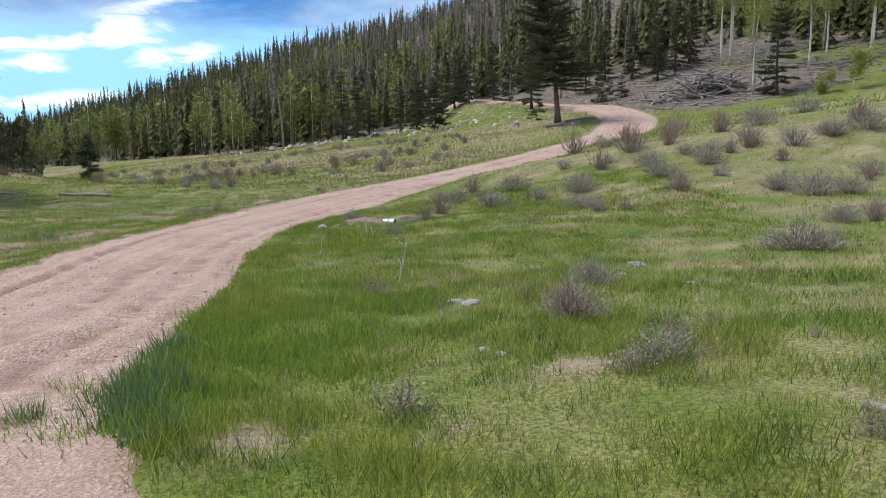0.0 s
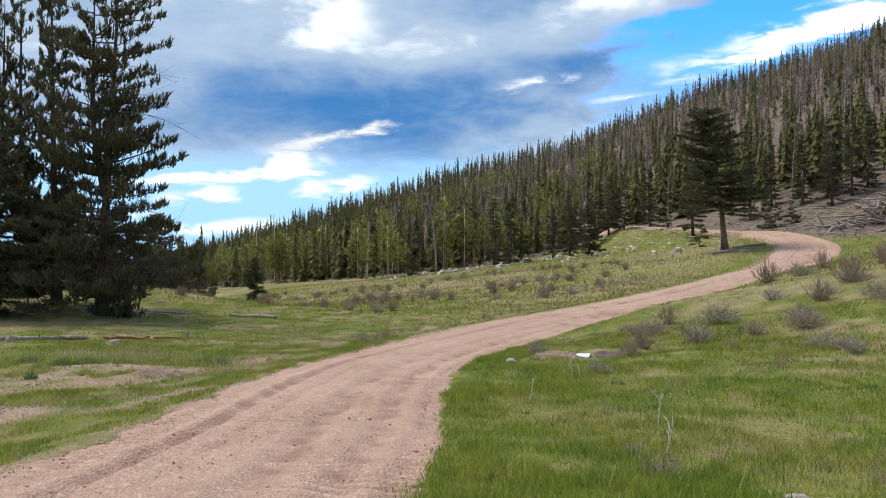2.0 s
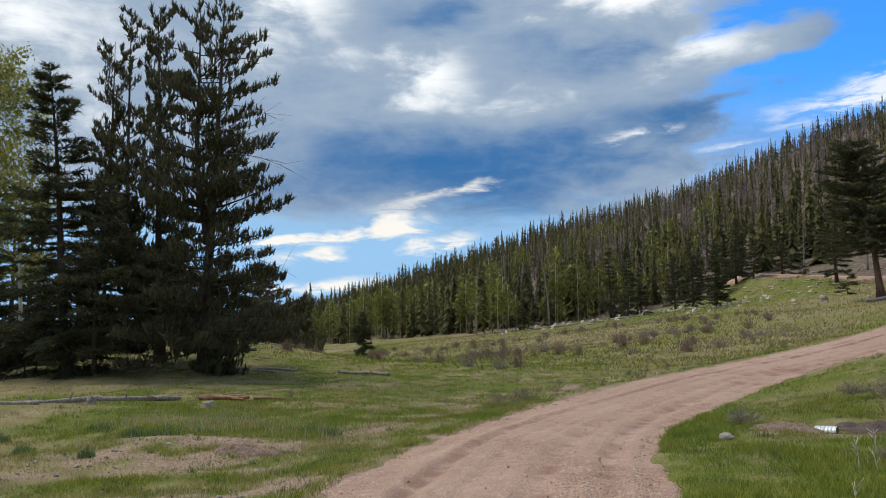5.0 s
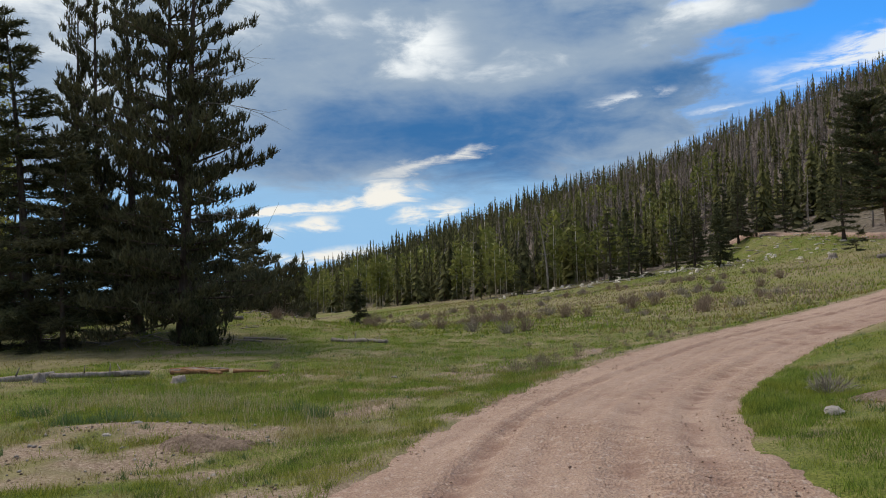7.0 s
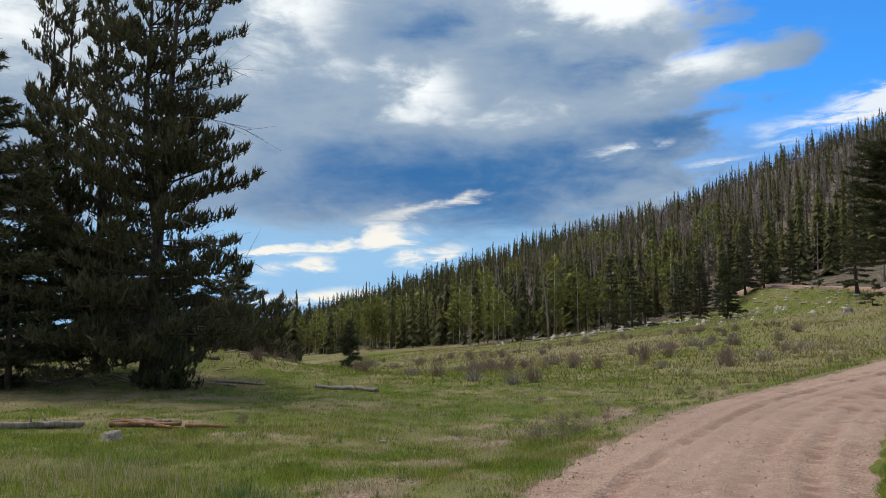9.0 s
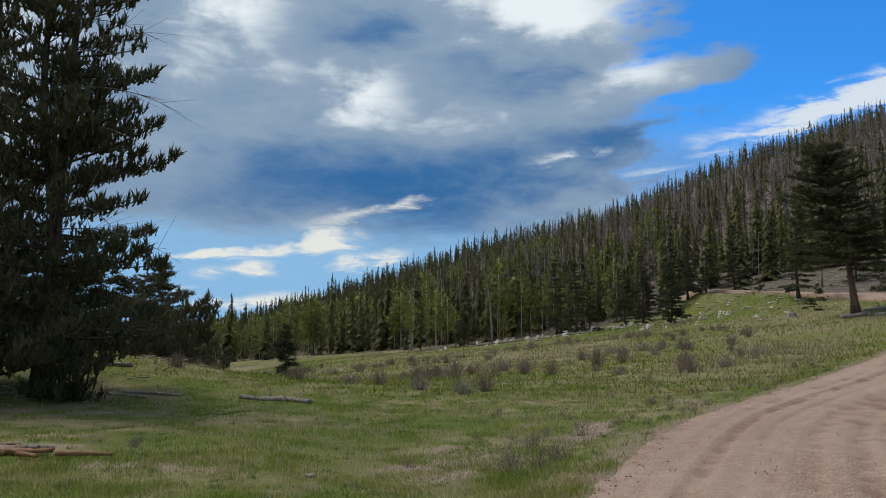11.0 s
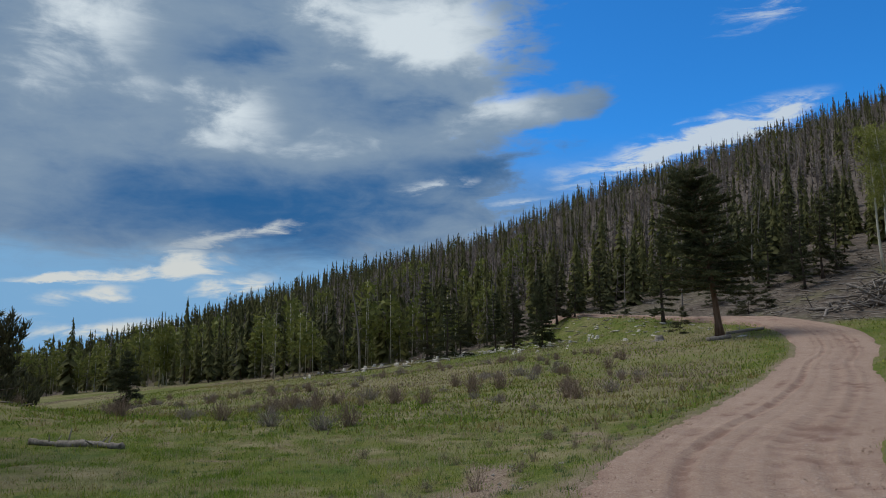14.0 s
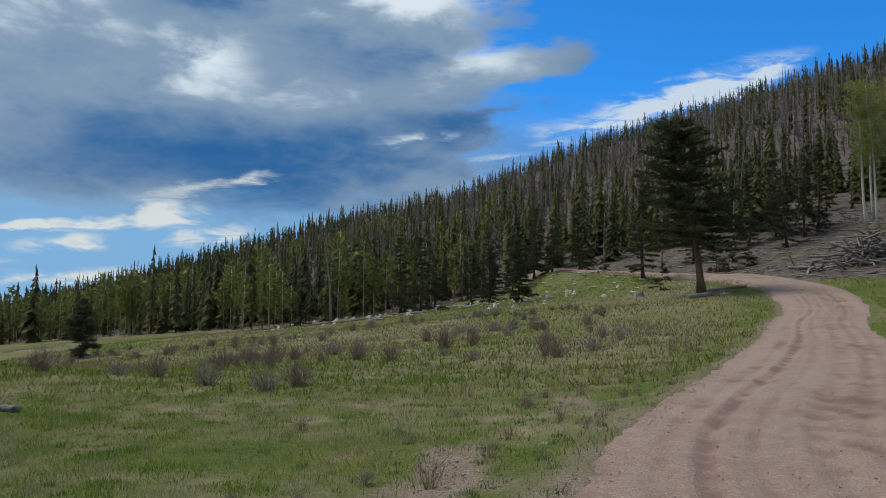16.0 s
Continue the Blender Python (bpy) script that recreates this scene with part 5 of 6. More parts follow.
    for x, y, w in ((-0.2, 9.4, 0.36), (-0.7, 8.6, 0.38), (0.7, 8.1, 0.27), (0.5, 9.0, 0.2), (-0.1, 7.7, 0.2), (1.3, 6.5, 0.2), (1.6, 15.1, 0.5), (1.4, 5.7, 0.4),
                    (2.1, 6.0, 0.22), (2.1, 5.3, 0.25), (-0.29, 4.67, 0.46), (0.95, 4.95, 0.34), (1.84, 6.25, 0.3), (-0.8, 8.67, 0.4), (-7.1, 23.5, 0.6), (-6.8, 24.3, 0.5), (-7.4, 23.2, 0.7), (-4.7, 30.3, 0.5), (0.7, 8.5, 0.2), (2.0, 6.6, 0.15), (-0.9, 9.4, 0.25), (1.6, 3.8, 0.25), (1.4, 17.7, 0.5),
                    (-4.2, 35.4, 0.7), (-5.0, 31.9, 0.5), (-5.9, 30.1, 0.4), (-3.2, 34.9, 0.45), (-3.5, 36.9, 0.4), (-5.2, 41.6, 0.6), (-6.8, 27.4, 0.65), (-8.9, 31.6, 0.4), (-4.9, 30.3, 0.35),
                    (-6.2, 28.6, 0.4), (-5.4, 33.4, 0.4), (-7.4, 25.8, 0.45), (-13.5, 24.6, 0.4), (-6.4, 35.3, 0.5)):
        put(little, x, y, w)
    for q in np.linspace(23, 46, 34):
        k = int(np.argmin(np.abs(LINE[:, 1] - q)))
        put(little, LINE[k, 0] - LINE[k, 3] - rng.uniform(0.7, 3.6), q + rng.uniform(-0.5, 0.5), rng.uniform(0.25, 0.5))
    left = [(-10.8, 36.7, 1.0), (-10.3, 37.7, 1.0), (-9.0, 45.9, 1.1), (-6.1, 52.5, 1.4), (-7.4, 52.8, 1.3), (-14.5, 48.4, 1.0), (-14.0, 50.3, 1.3), (-12.1, 52.4, 1.4), (-14.5, 39.9, 0.9), (-12.4, 37.7, 0.9)]
    for _ in range(250):
        x, y = rng.uniform(-40, 2), rng.uniform(38, 84)
        if wave(x, y, 9, 3) > -0.15 and beside_road(x, y)[2][0] < -5 and (y > 44 or x < -14):
            left.append((x, y, rng.uniform(0.5, 1.1)))
    for x, y, w in left:
        put([big[2], big[2], big[0]], x, y, w)


build_shrubs()

# ---------- fallen wood, stones and small things ----------
def log_mesh(seed, length, radius, taper=0.7, sides=9, crook=0.008):
    """A fallen log along x, lying on the ground, a little crooked, with flat sawn or broken ends."""
    rng = np.random.default_rng(seed)
    m = 14 if sides > 6 else 8 if sides > 5 else 4
    s = np.linspace(0, 1, m)
    path = np.stack([(s - 0.5) * length, crook * length * np.sin(3 * s + seed), 0.008 * length * np.sin(5 * s + 2 * seed)], 1)
    v, f = tube(path, radius * (1 - (1 - taper) * s) * rng.uniform(0.86, 1.1, m), sides)
    return v + rng.normal(0, radius * 0.09, v.shape), f


def fallen_log(x, y, bearing, length, radius, label, seed, mat=GREYWOOD, stubs=3, tilt=0.0):
    """Bearing: degrees from the y axis towards x."""
    e = new("fallen_log")
    dx, dy = math.sin(radians(bearing)), math.cos(radians(bearing))
    za, zb = level(x - dx * length / 2, y - dy * length / 2), level(x + dx * length / 2, y + dy * length / 2)
    pitch = -math.atan2(zb - za, length) + tilt
    e.matrix_basis = Matrix.LocRotScale((x, y, (za + zb) / 2 + radius * 0.55), Euler((0, pitch, radians(90 - bearing))), None)
    tagged(e, label, "log")
    part("stem", mesh_of("stem", *log_mesh(seed, length, radius), mat, smooth=True), None, e)
    rng = np.random.default_rng(seed)
    for _ in range(stubs):
        q = rng.uniform(-0.4, 0.45) * length
        w = np.array([rng.normal(0, 0.3), rng.normal(0, 0.6), rng.uniform(0.4, 1)])
        p = np.array([q, 0, 0]) + w / np.linalg.norm(w) * np.linspace(0, 1, 3)[:, None] * radius * rng.uniform(2.2, 4)
        part("branch_stub", mesh_of("branch_stub", *tube(p, radius * 0.22 * np.array([1, 0.8, 0.5]), 5), mat), None, e)
    return e


def stump_mesh(seed, radius, height):
    """A weathered stump: splayed foot, uneven broken top with a hollow."""
    rng = np.random.default_rng(seed)
    n = 14
    a = np.arange(n) / n * 2 * np.pi
    wob = 1 + 0.12 * np.sin(3 * a + seed) + 0.06 * rng.normal(0, 1, n)
    rings = [(1.9, -0.12), (1.2, 0.2), (0.95, 0.5), (0.88, 1.0), (0.7, 0.9), (0.3, 0.7)]
    v = []
    for k, (r, h) in enumerate(rings):
        top = (0.08 * np.sin(a + seed) + 0.07 * rng.normal(0, 1, n)) if k >= 3 else 0 * a
        lobes = 1 + 0.32 * np.sin(5 * a + seed) * (k == 0) + 0.1 * np.sin(5 * a + seed) * (k == 1)
        v.append(np.stack([np.cos(a) * radius * r * wob * lobes, np.sin(a) * radius * r * wob * lobes, height * (h + top * (h > 0.6))], 1))
    v = np.vstack(v)
    f = []
    for k in range(len(rings) - 1):
        for j in range(n):
            p, q = k * n + j, k * n + (j + 1) % n
            f += [(p, q, q + n), (p, q + n, p + n)]
    e = (len(rings) - 1) * n
    f += [(e, e + j, e + j + 1) for j in range(1, n - 1)]
    return v, np.array(f)


def stone_mesh(seed, flat=0.6):
    rng = np.random.default_rng(seed)
    bm = bmesh.new()
    bmesh.ops.create_icosphere(bm, subdivisions=2, radius=0.5)
    for v in bm.verts:
        k = 1 + 0.28 * noise.noise(v.co * 2.3 + Vector((seed, 0, 0))) + 0.1 * noise.noise(v.co * 6)
        v.co = Vector((v.co.x * k * 1.2, v.co.y * k * 0.9, v.co.z * k * flat))
    for p in range(4):
        d = Vector(rng.normal(0, 1, 3)).normalized()
        for v in bm.verts:
            over = v.co.dot(d) - 0.36
            if over > 0:
                v.co -= d * over * 0.85
    me = bpy.data.meshes.new("stone")
    bm.to_mesh(me)
    bm.free()
    me.materials.append(STONE)
    return me


STONES = [stone_mesh(k, 0.45 + 0.1 * k) for k in range(4)]


def stone(x, y, size, k, label="pale weathered stone half sunk in the grass", group="meadow stones", sink=0.1):
    ob = new("stone", STONES[k % 4])
    ob.matrix_basis = Matrix.LocRotScale((x, y, level(x, y) + size * (0.10 - sink)), Euler((0, 0, 1.7 * k)), (size * 0.66, size * 0.66, size * 0.5))
    return tagged(ob, label, "stone", group)


for k, (x, y, w) in enumerate(((2.3, 10.2, 0.34), (2.0, 9.6, 0.18), (0.2, 7.8, 0.27), (0.3, 5.7, 0.16), (0.05, 8.0, 0.24), (0.2, 5.9, 0.13), (-0.2, 4.3, 0.1), (2.4, 8.4, 0.2),
                               (2.5, 6.0, 0.11), (-10.2, 15.4, 0.17), (-16.0, 16.9, 0.45), (-9.7, 11.8, 0.2), (-10.3, 16.0, 0.2), (-8.7, 12.5, 0.12), (-8.0, 14.2, 0.1), (-7.9, 11.6, 0.1),
                               (-11.8, 12.9, 0.15), (-10.5, 11.6, 0.14), (-5.5, 29.6, 0.17), (-9.6, 22.3, 0.2), (-6.0, 31.0, 0.1), (-1.6, 19.4, 0.2), (-2.2, 19.3, 0.15), (-1.7, 17.6, 0.12), (-6.8, 20.6, 0.1), (-12.6, 17.5, 0.14))):
    stone(x, y, w, k)
stone(-2.73, 17.55, 0.36, 1, "grey boulder half grown over beside the culvert", sink=0.0)
for k, (x, y, w) in enumerate(((-4.95, 9.9, 0.11), (-3.7, 9.6, 0.05), (-4.3, 12.2, 0.05), (-3.4, 11.0, 0.04), (-5.2, 13.4, 0.05), (-4.0, 20.6, 0.06), (-3.6, 22.4, 0.05), (-5.6, 17.2, 0.05), (-4.7, 24.1, 0.07), (-3.1, 26.2, 0.06), (-4.2, 7.6, 0.04), (-3.2, 7.9, 0.05))):
    stone(x, y, w, k + 1, "small stone lying loose on the gravel road", "road stones", -0.25)


def build_pebbles():
    """Loose grit along the road."""
    rng = np.random.default_rng(41)
    n = 6000
    line = curve_points(ROAD, 0.14)
    line = line[(line[:, 1] > 4) & (line[:, 1] < 34)]
    k = rng.integers(1, len(line) - 1, n)
    t = line[k + 1, :2] - line[k - 1, :2]
    t /= np.linalg.norm(t, axis=1)[:, None]
    off = rng.choice([-1, 1], n) * line[k, 3] * np.where(rng.random(n) < 0.55, rng.uniform(0.8, 1.03, n), rng.uniform(0, 0.9, n))
    x, y = line[k, 0] + t[:, 1] * off, line[k, 1] - t[:, 0] * off
    z = land(x, y, False) - 0.04 + 0.05 * (1 - np.clip(np.abs(off / line[k, 3]), 0, 1)**2) + 0.004
    s = rng.uniform(0.004, 0.011, n) * rng.choice([1, 1, 1, 1.8], n)
    v = np.array([[1, 0, 0], [-0.6, 0.8, 0], [-0.5, -0.9, 0], [0.1, 0.1, 0.8], [0, 0, -0.6]])
    f = np.array([[0, 1, 3], [1, 2, 3], [2, 0, 3], [1, 0, 4], [2, 1, 4], [0, 2, 4]])
    tagged(new("road_grit", mesh_of("road_grit", *strewn((v, f), turns(rng, n, 0.3) * s[:, None, None], np.stack([x, y, z], 1)), GRAVEL)), "loose grit and pebbles on the road", "gravel", kind="stuff")


build_pebbles()


def build_rubble():
    """Clods, chips and little stones on the worn ground."""
    rng = np.random.default_rng(43)
    n = 20000
    x, y = rng.uniform(-14, 1, n), rng.uniform(8, 30, n)
    _, half, off, _ = beside_road(x, y)
    ok = (bare_spots(x, y) + 0.3 * wave(x, y, 0.8, 9) > -0.05) & (np.abs(off) > half)
    x, y = x[ok], y[ok]
    bx, by = -1.85 + 0.45 * rng.normal(0, 1, 500), 18.45 + 0.35 * rng.normal(0, 1, 500)
    x, y = np.r_[x, bx], np.r_[y, by]
    n = len(x)
    s = rng.uniform(0.004, 0.010, n) * rng.choice([1, 1, 1, 2.2], n)
    v = np.array([[1, 0, 0], [-0.6, 0.8, 0.1], [-0.5, -0.9, 0], [0.1, 0.1, 0.7], [0, 0, -0.6]])
    f = np.array([[0, 1, 3], [1, 2, 3], [2, 0, 3], [1, 0, 4], [2, 1, 4], [0, 2, 4]])
    at = np.stack([x, y, land(x, y) + 0.006], 1)
    m = turns(rng, n, 0.3) * s[:, None, None]
    tagged(new("soil_clods", mesh_of("soil_clods", *strewn((v, f), m[np.arange(n) % 5 > 0], at[np.arange(n) % 5 > 0]), EARTH)), "crumbled clods on the bare ground", "soil", kind="stuff")
    tagged(new("stone_chips", mesh_of("stone_chips", *strewn((v, f), m[::5] * 1.9, at[::5]), STONE)), "little stones on the bare ground", "gravel", kind="stuff")


build_rubble()


# culvert
def build_culvert():
    e = tagged(new("culvert_pipe"), "galvanised corrugated culvert pipe poking out of the bank", "pipe")
    e.matrix_basis = Matrix.LocRotScale((-1.32, 18.62, -0.6), Euler((radians(3), 0, radians(-112))), None)
    n, rings = 28, 46
    a = np.arange(n) / n * 2 * np.pi
    y = np.linspace(-0.16, 0.13, rings)
    r = 0.11 + 0.0035 * np.sin(y * 130)
    outer = np.stack([np.cos(a)[None] * r[:, None], np.repeat(y[:, None], n, 1), np.sin(a)[None] * r[:, None]], -1).reshape(-1, 3)
    inner = outer * [0.93, 1, 0.93]
    f = []
    for i in range(rings - 1):
        for j in range(n):
            p, q = i * n + j, i * n + (j + 1) % n
            f += [(p, p + n, q + n, q)]
    f = np.array(f)
    m = rings * n
    rim = [((rings - 1) * n + j, (rings - 1) * n + (j + 1) % n, m + (rings - 1) * n + (j + 1) % n, m + (rings - 1) * n + j) for j in range(n)]
    part("pipe_wall", mesh_of("pipe_wall", np.vstack([outer, inner]), np.vstack([f, f[:, ::-1] + m, rim]), METAL, smooth=True), None, e)
    soil = np.random.default_rng(5)
    for name, cx, cy, rx, ry, h, mat, label in (("mud_hollow", -0.6, 18.9, 0.6, 0.4, 0.06, MUD, "dark wet mud hollow below the culvert outlet"),
                                                ("dirt_bank", -1.9, 18.5, 0.55, 0.42, 0.08, EARTH, "bare crumbly dirt bank over the culvert"),
                                                ("dirt_mound", -8.8, 15.25, 0.55, 0.33, 0.09, EARTH, "small mound of pink dirt beside the road")):
        k = 23
        u = np.linspace(-1, 1, k)
        gx, gy = np.meshgrid(u, u)
        rr = np.hypot(gx, gy)
        sx, sy = gx * np.maximum(np.abs(gx), np.abs(gy)) / (rr + 1e-9), gy * np.maximum(np.abs(gx), np.abs(gy)) / (rr + 1e-9)
        edge = 1 + 0.22 * wave(np.arctan2(sy, sx) * 2, cx + 0 * sx, 0.6)
        x, yy = cx + sx * rx * edge, cy + sy * ry * edge
        q = np.hypot(sx, sy)
        z = land(x, yy) + h * (1 - q**2)**1 + 0.10 * wave(x, yy, 0.15, 2) * (1 - q) + 0.03 * wave(x, yy, 0.4, 5) * (1 - q) - 0.03 * (q > 0.97)
        i = (np.arange(k - 1)[:, None] * k + np.arange(k - 1)).ravel()
        tagged(new(name, mesh_of(name, np.stack([x, yy, z], -1).reshape(-1, 3), np.stack([i, i + 1, i + k + 1, i + k], 1), mat, smooth=True)), label, "soil", kind="structure")


build_culvert()

# logs and stumps beside the clump
fallen_log(-16.9, 19.5, 22, 2.8, 0.09, "long grey weathered log lying in the grass", 1)
fallen_log(-16.0, 21.7, 16, 2.2, 0.08, "grey weathered log beyond a stump", 2)
fallen_log(-17.4, 18.6, 40, 1.4, 0.07, "short grey branch lying by the log", 3, stubs=1)
fallen_log(-17.0, 18.9, 65, 1.1, 0.06, "short grey branch lying by the log", 4, stubs=1)
fallen_log(-27.5, 25.6, 60, 1.8, 0.12, "grey weathered log near the spruces", 5)
fallen_log(-15.2, 33.7, 108, 1.8, 0.10, "grey weathered log lying in the green meadow", 6, stubs=4)
fallen_log(-16.5, 34.2, 100, 0.8, 0.08, "dark broken log end in the meadow", 7, stubs=2)
fallen_log(-19.9, 32.8, 95, 2.0, 0.07, "thin grey branch lying under the pine", 8, stubs=2)
fallen_log(-19.2, 33.4, 75, 1.6, 0.06, "thin grey branch lying under the pine", 9, stubs=2)
fallen_log(-24.0, 36.5, 70, 3.2, 0.12, "grey log lying behind the tall pines", 10)
fallen_log(-26.5, 37.5, 100, 3.6, 0.13, "grey log lying behind the tall pines", 12)
fallen_log(-29.0, 36.0, 60, 3.0, 0.12, "grey log lying behind the tall pines", 13)
fallen_log(-10.5, 12.9, 130, 0.35, 0.02, "small pale stick on the bare ground", 14, stubs=0)
fallen_log(-0.3, 13.6, 70, 0.36, 0.018, "small weathered stick in the grass", 15, stubs=1)
fallen_log(1.95, 3.75, 140, 0.8, 0.028, "weathered grey branch lying in the grass", 16, stubs=3)
fallen_log(10.9, 77.0, 75, 1.9, 0.24, "pale sawn log at the foot of the pine", 17, stubs=0)
fallen_log(14.0, 80.5, 80, 3.2, 0.16, "grey log behind the pine", 18)
fallen_log(-11.3, 99.0, 82, 4.2, 0.12, "grey log along the forest edge", 19)
fallen_log(-18.5, 97.0, 85, 3.2, 0.12, "grey log along the forest edge", 20)
fallen_log(-21.5, 96.5, 80, 2.6, 0.12, "grey log along the forest edge", 21)
ROTTEN = tagged(new("rotten_log"), "collapsed rotten log crumbling into red brown chunks", "log")
ROTTEN.location = (-14.6, 23.3, level(-14.6, 23.3))
_rng = np.random.default_rng(77)
for k in range(16):
    v, f = log_mesh(100 + k, _rng.uniform(0.3, 0.9), _rng.uniform(0.03, 0.06), 0.7, 6, 0.02)
    c, s = math.cos(a := _rng.normal(0.25, 0.25)), math.sin(a)
    v = v @ np.array([[c, s, 0], [-s, c, 0], [0, 0, 1]]) + [_rng.normal(0, 0.35), _rng.normal(0, 0.22), 0.05 + 0.05 * _rng.random()]
    part("wood_chunk", mesh_of("wood_chunk", v, f, ROT if k % 4 else GREYWOOD, smooth=True), None, ROTTEN)


def stump(x, y, radius, height, seed, label="weathered grey tree stump in the grass", mat=GREYWOOD):
    ob = new("stump", mesh_of("stump", *stump_mesh(seed, radius, height), mat))
    ob.location = (x, y, level(x, y) - 0.02)
    return tagged(ob, label, "stump", "stumps in the clearing")


stump(-14.0, 21.6, 0.13, 0.15, 1)
stump(-15.8, 19.9, 0.11, 0.19, 2)
stump(7.7, 83.0, 0.35, 0.45, 3, "pale bleached stump near the road bend")
_rng = np.random.default_rng(55)
for k in range(60):
    x = _rng.uniform(-27, 8)
    y = float(np.interp(x, (-27, -10, 8), (99, 104, 92))) + _rng.uniform(-7, 7)
    if beside_road(x, y)[2][0] > -4:
        continue
    stump(x, y, _rng.uniform(0.1, 0.2), _rng.uniform(0.15, 0.4), 10 + k, mat=BLEACHED)


# ---------- logging slash ----------
def build_pile():
    rng = np.random.default_rng(61)
    e = tagged(new("log_pile"), "tangled pile of grey logs and branches beside the road bend", "log pile")
    cx, cy = 29.5, 88.5
    e.location = (cx, cy, level(cx, cy))
    for k in range(150):
        length, radius = rng.uniform(1.6, 5.0), rng.uniform(0.05, 0.15)
        v, f = log_mesh(200 + k, length, radius, 0.7, 6, 0.015)
        px, py = rng.normal(0.3, 2.3), rng.normal(0, 1.2)
        top = 2.7 * math.exp(-(px / 3.0)**2 - (py / 1.7)**2)
        turn, tilt = rng.normal(0.35, 0.8), rng.normal(0, 0.36)
        c, s = math.cos(turn), math.sin(turn)
        v = v @ np.array([[math.cos(tilt), 0, math.sin(tilt)], [0, 1, 0], [-math.sin(tilt), 0, math.cos(tilt)]])
        v = v @ np.array([[c, s, 0], [-s, c, 0], [0, 0, 1]])
        ground = level(cx + px, cy + py) - level(cx, cy)
        v = v + [px, py, ground + 0.1 + rng.uniform(0, 1) * top]
        part("log", mesh_of("log", v, f, SNAG if k % 3 == 0 else GREYWOOD, smooth=True), None, e)


def build_slash():
    """Cut branches and poles littering the slopes."""
    rng = np.random.default_rng(62)
    shapes = [log_mesh(300 + k, 1, 0.03, 0.6, 3, 0.03) for k in range(4)]
    x, y = [], []
    for n, box in ((1700, (20, 52, 80, 112)), (420, (14, 42, 96, 128)), (420, (-30, 16, 95, 128)), (1500, (-20, 130, 120, 260)), (160, (-30, -21, 30, 42))):
        x.append(rng.uniform(box[0], box[1], n))
        y.append(rng.uniform(box[2], box[3], n))
    x, y = np.concatenate(x), np.concatenate(y)
    _, half, off, _ = beside_road(x, y)
    ok = (np.abs(off) > half + 1.2) & ((y > 100) | (off > 0) | (x < -20))
    x, y = x[ok], y[ok]
    n = len(x)
    size = rng.uniform(0.5, 1.7, n)**1.6 * np.where(y < 50, 0.5, 1)
    m = turns(rng, n, 0.10)
    m[:, 2, 0] = rng.normal(0, 0.12, n)
    m = m * (size[:, None, None] * np.stack([np.ones(n), rng.uniform(0.7, 1.6, n), rng.uniform(0.7, 1.6, n)], 1)[:, None, :])
    at = np.stack([x, y, land(x, y) + 0.05], 1)
    v_f = [strewn(shapes[k], m[k::4], at[k::4]) for k in range(4)]
    stuff("slash", v_f, GREYWOOD, "cut grey branches and poles littering the slope", "slash")


def build_chunks():
    """Short bleached ends of wood strewn below the forest edge."""
    rng = np.random.default_rng(63)
    n = 260
    x = rng.uniform(-16, 13, n)
    y = np.interp(x, (-24, -8, 4, 13), (98, 106, 101, 90)) + rng.normal(0, 5, n)
    _, half, off, _ = beside_road(x, y)
    x, y = x[np.abs(off) > half + 1], y[np.abs(off) > half + 1]
    n = len(x)
    shapes = [log_mesh(400 + k, 1, 0.13, 0.8, 5, 0.02) for k in range(3)]
    m = turns(rng, n, 0.9) * (rng.uniform(0.22, 0.5, n) * rng.choice([1, 1, 1, 1.8], n))[:, None, None]
    at = np.stack([x, y, land(x, y) + 0.06], 1)
    stuff("wood_debris", [strewn(shapes[k], m[k::3], at[k::3]) for k in range(3)], BLEACHED, "bleached ends of wood strewn below the forest", "debris")


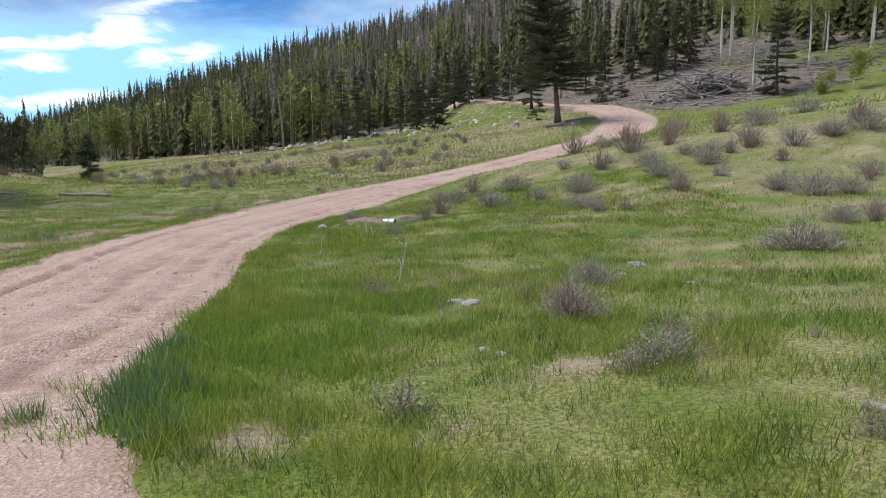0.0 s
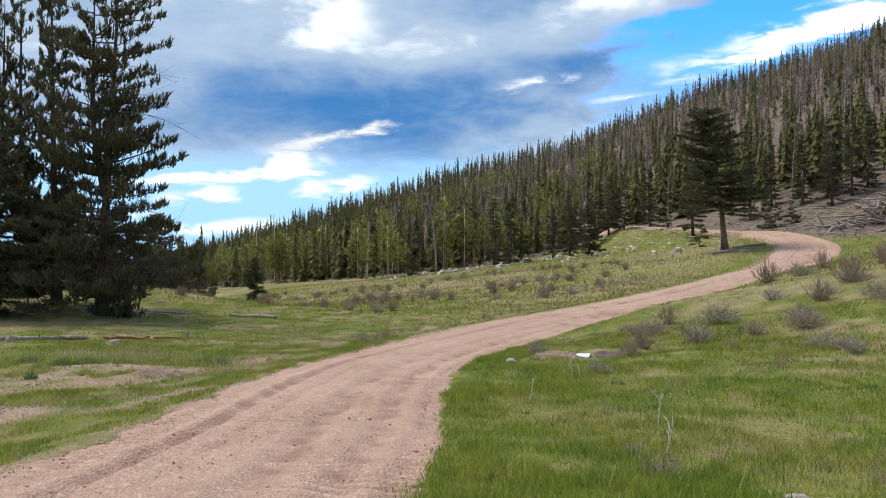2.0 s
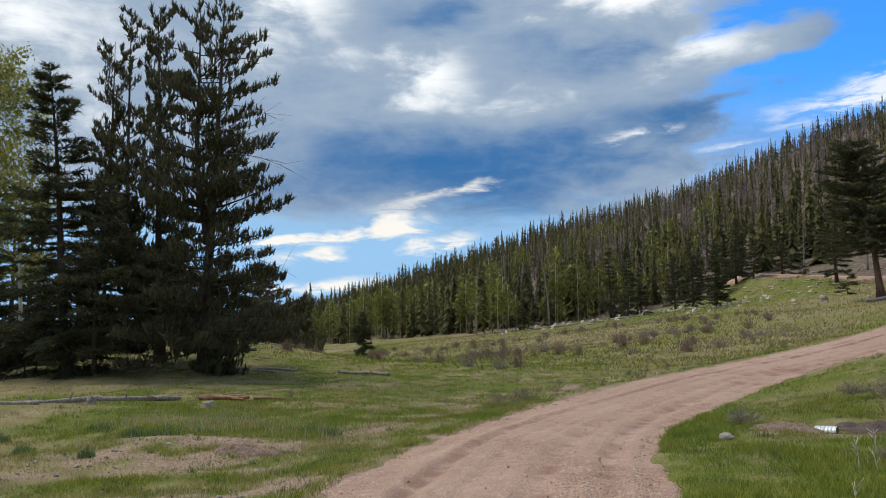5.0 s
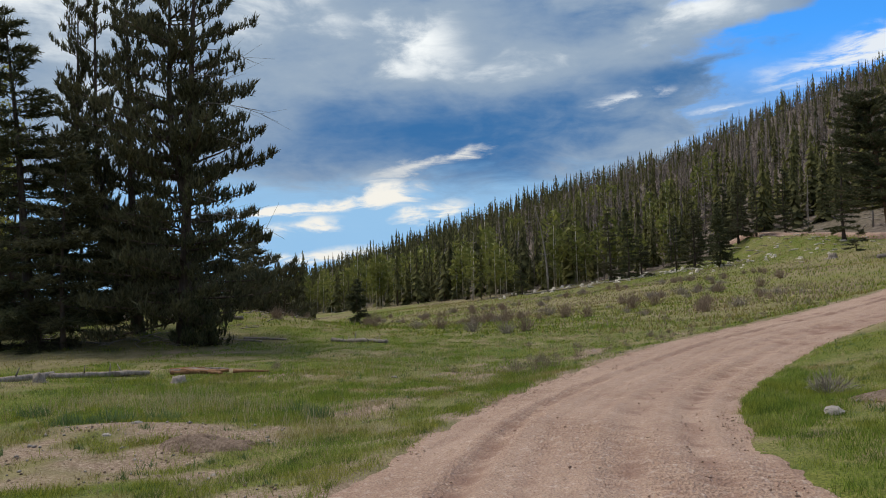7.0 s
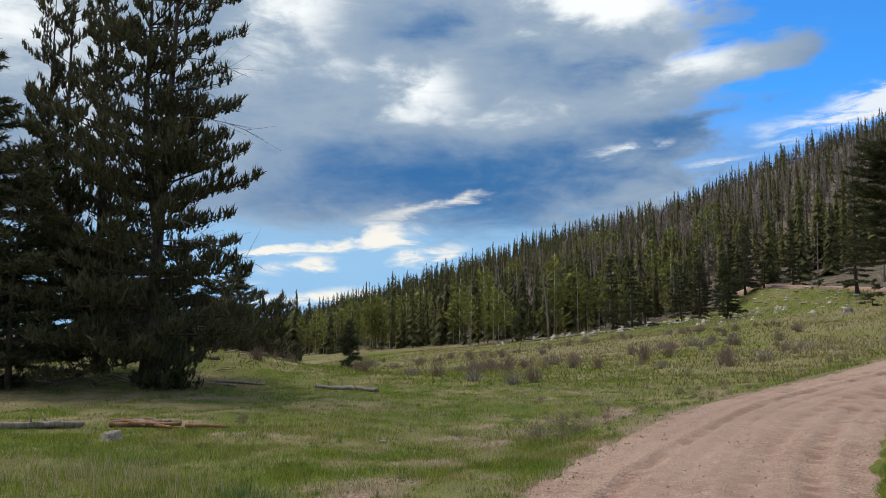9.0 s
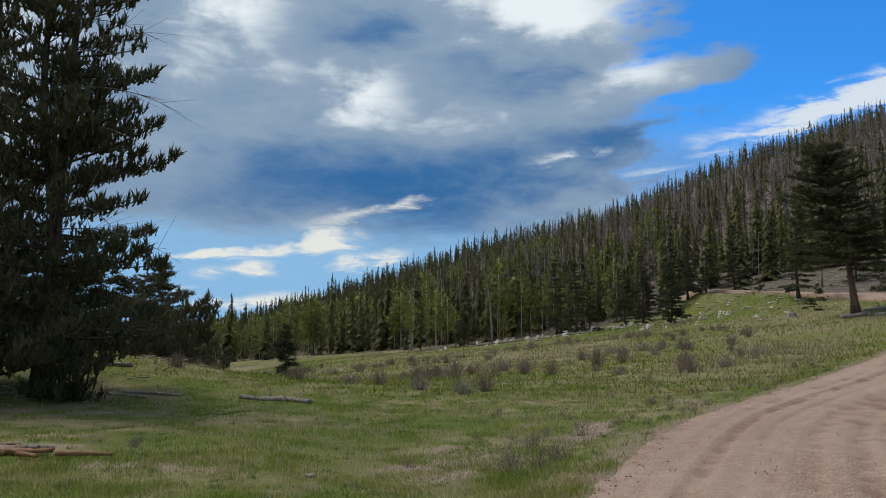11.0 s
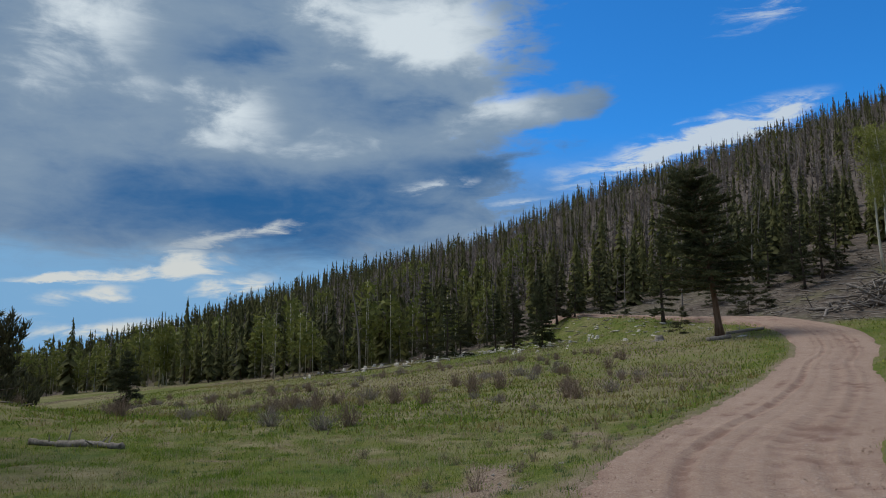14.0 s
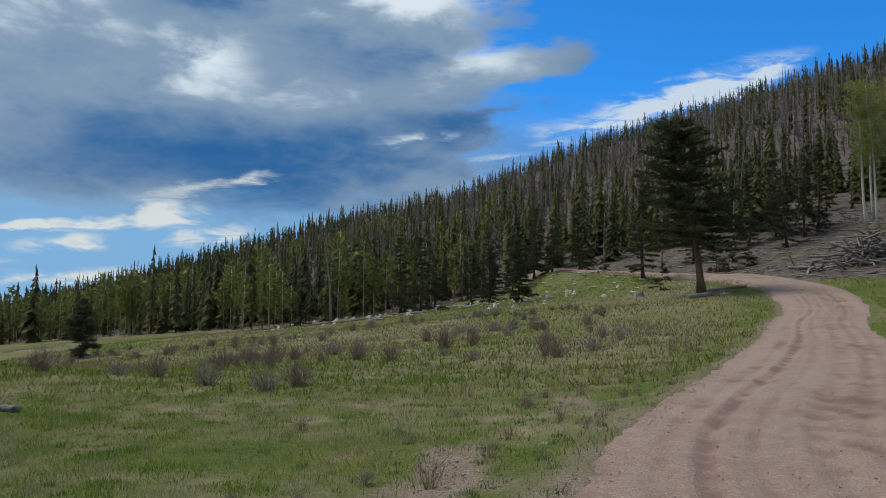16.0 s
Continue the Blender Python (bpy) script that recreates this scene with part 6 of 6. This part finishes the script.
def dry_stalk(x, y, height, seed):
    """A dead forked flower stalk."""
    rng = np.random.default_rng(seed)
    s = np.linspace(0, 1, 6)
    path = np.stack([0.12 * height * np.sin(2 * s + seed), 0.1 * height * s, height * s], 1)
    wood = [tube(path, 0.006 * (1 - 0.6 * s), 5)]
    for i in (2, 3, 3, 4, 4):
        d = np.array([rng.normal(0, 0.5), rng.normal(0, 0.5), 1.0])
        wood.append(tube(path[i] + d * np.linspace(0, 1, 4)[:, None] * height * rng.uniform(0.2, 0.4), 0.004 * np.array([1, 0.9, 0.7, 0.5]), 4))
    ob = new("dry_stalk", mesh_of("dry_stalk", *join(*wood), BLEACHED, smooth=True))
    ob.location = (x, y, level(x, y) - 0.01)
    return tagged(ob, "pale dead forked flower stalk standing in the grass", "plant", "dry stalks")


build_pile()
build_slash()
build_chunks()
for k, (x, y, h) in enumerate(((-0.54, 10.56, 0.36), (-0.57, 9.63, 0.3), (-2.0, 12.7, 0.28), (-1.55, 15.2, 0.3), (-1.4, 15.0, 0.22), (-1.15, 16.2, 0.26))):
    dry_stalk(x, y, h, 130 + k)


# ---------- standing dead trees ----------
def snag(x, y, height, lean, seed, label="bare pale dead tree leaning at the forest edge"):
    rng = np.random.default_rng(seed)
    e = tree_thing("dead_tree", x, y, label)
    q = np.linspace(0, 1, 8)
    path = np.stack([lean * q * q, 0.1 * np.sin(4 * q), height * q], 1)
    wood = [tube(path, height * 0.014 * (1 - 0.85 * q), 7)]
    for _ in range(26):
        i = rng.integers(2, 8)
        a, k = rng.uniform(0, 6.28), rng.uniform(0.3, 1.1)
        d = np.array([np.cos(a), np.sin(a), rng.uniform(-0.3, 0.4)])
        wood.append(tube(path[i] + d * k * np.linspace(0, 1, 3)[:, None], 0.02 * np.array([1, 0.7, 0.3]), 3))
    part("trunk", mesh_of("trunk", *join(*wood), GREYWOOD, smooth=True), None, e)
    return e


for k, (x, y, h, lean) in enumerate(((-20.7, 100.0, 10.5, -1.3), (9.0, 106.0, 7.0, 0.1), (16.5, 110, 9, 0.2), (21.0, 113, 10, 0.9), (26.0, 113, 10, 0.4), (-6.0, 121.5, 9, -0.3), (-32.0, 106.5, 9, 0.3), (28.5, 118, 11, 0.8), (24.5, 120, 11, -0.4))):
    snag(x, y, h, lean, 120 + k)
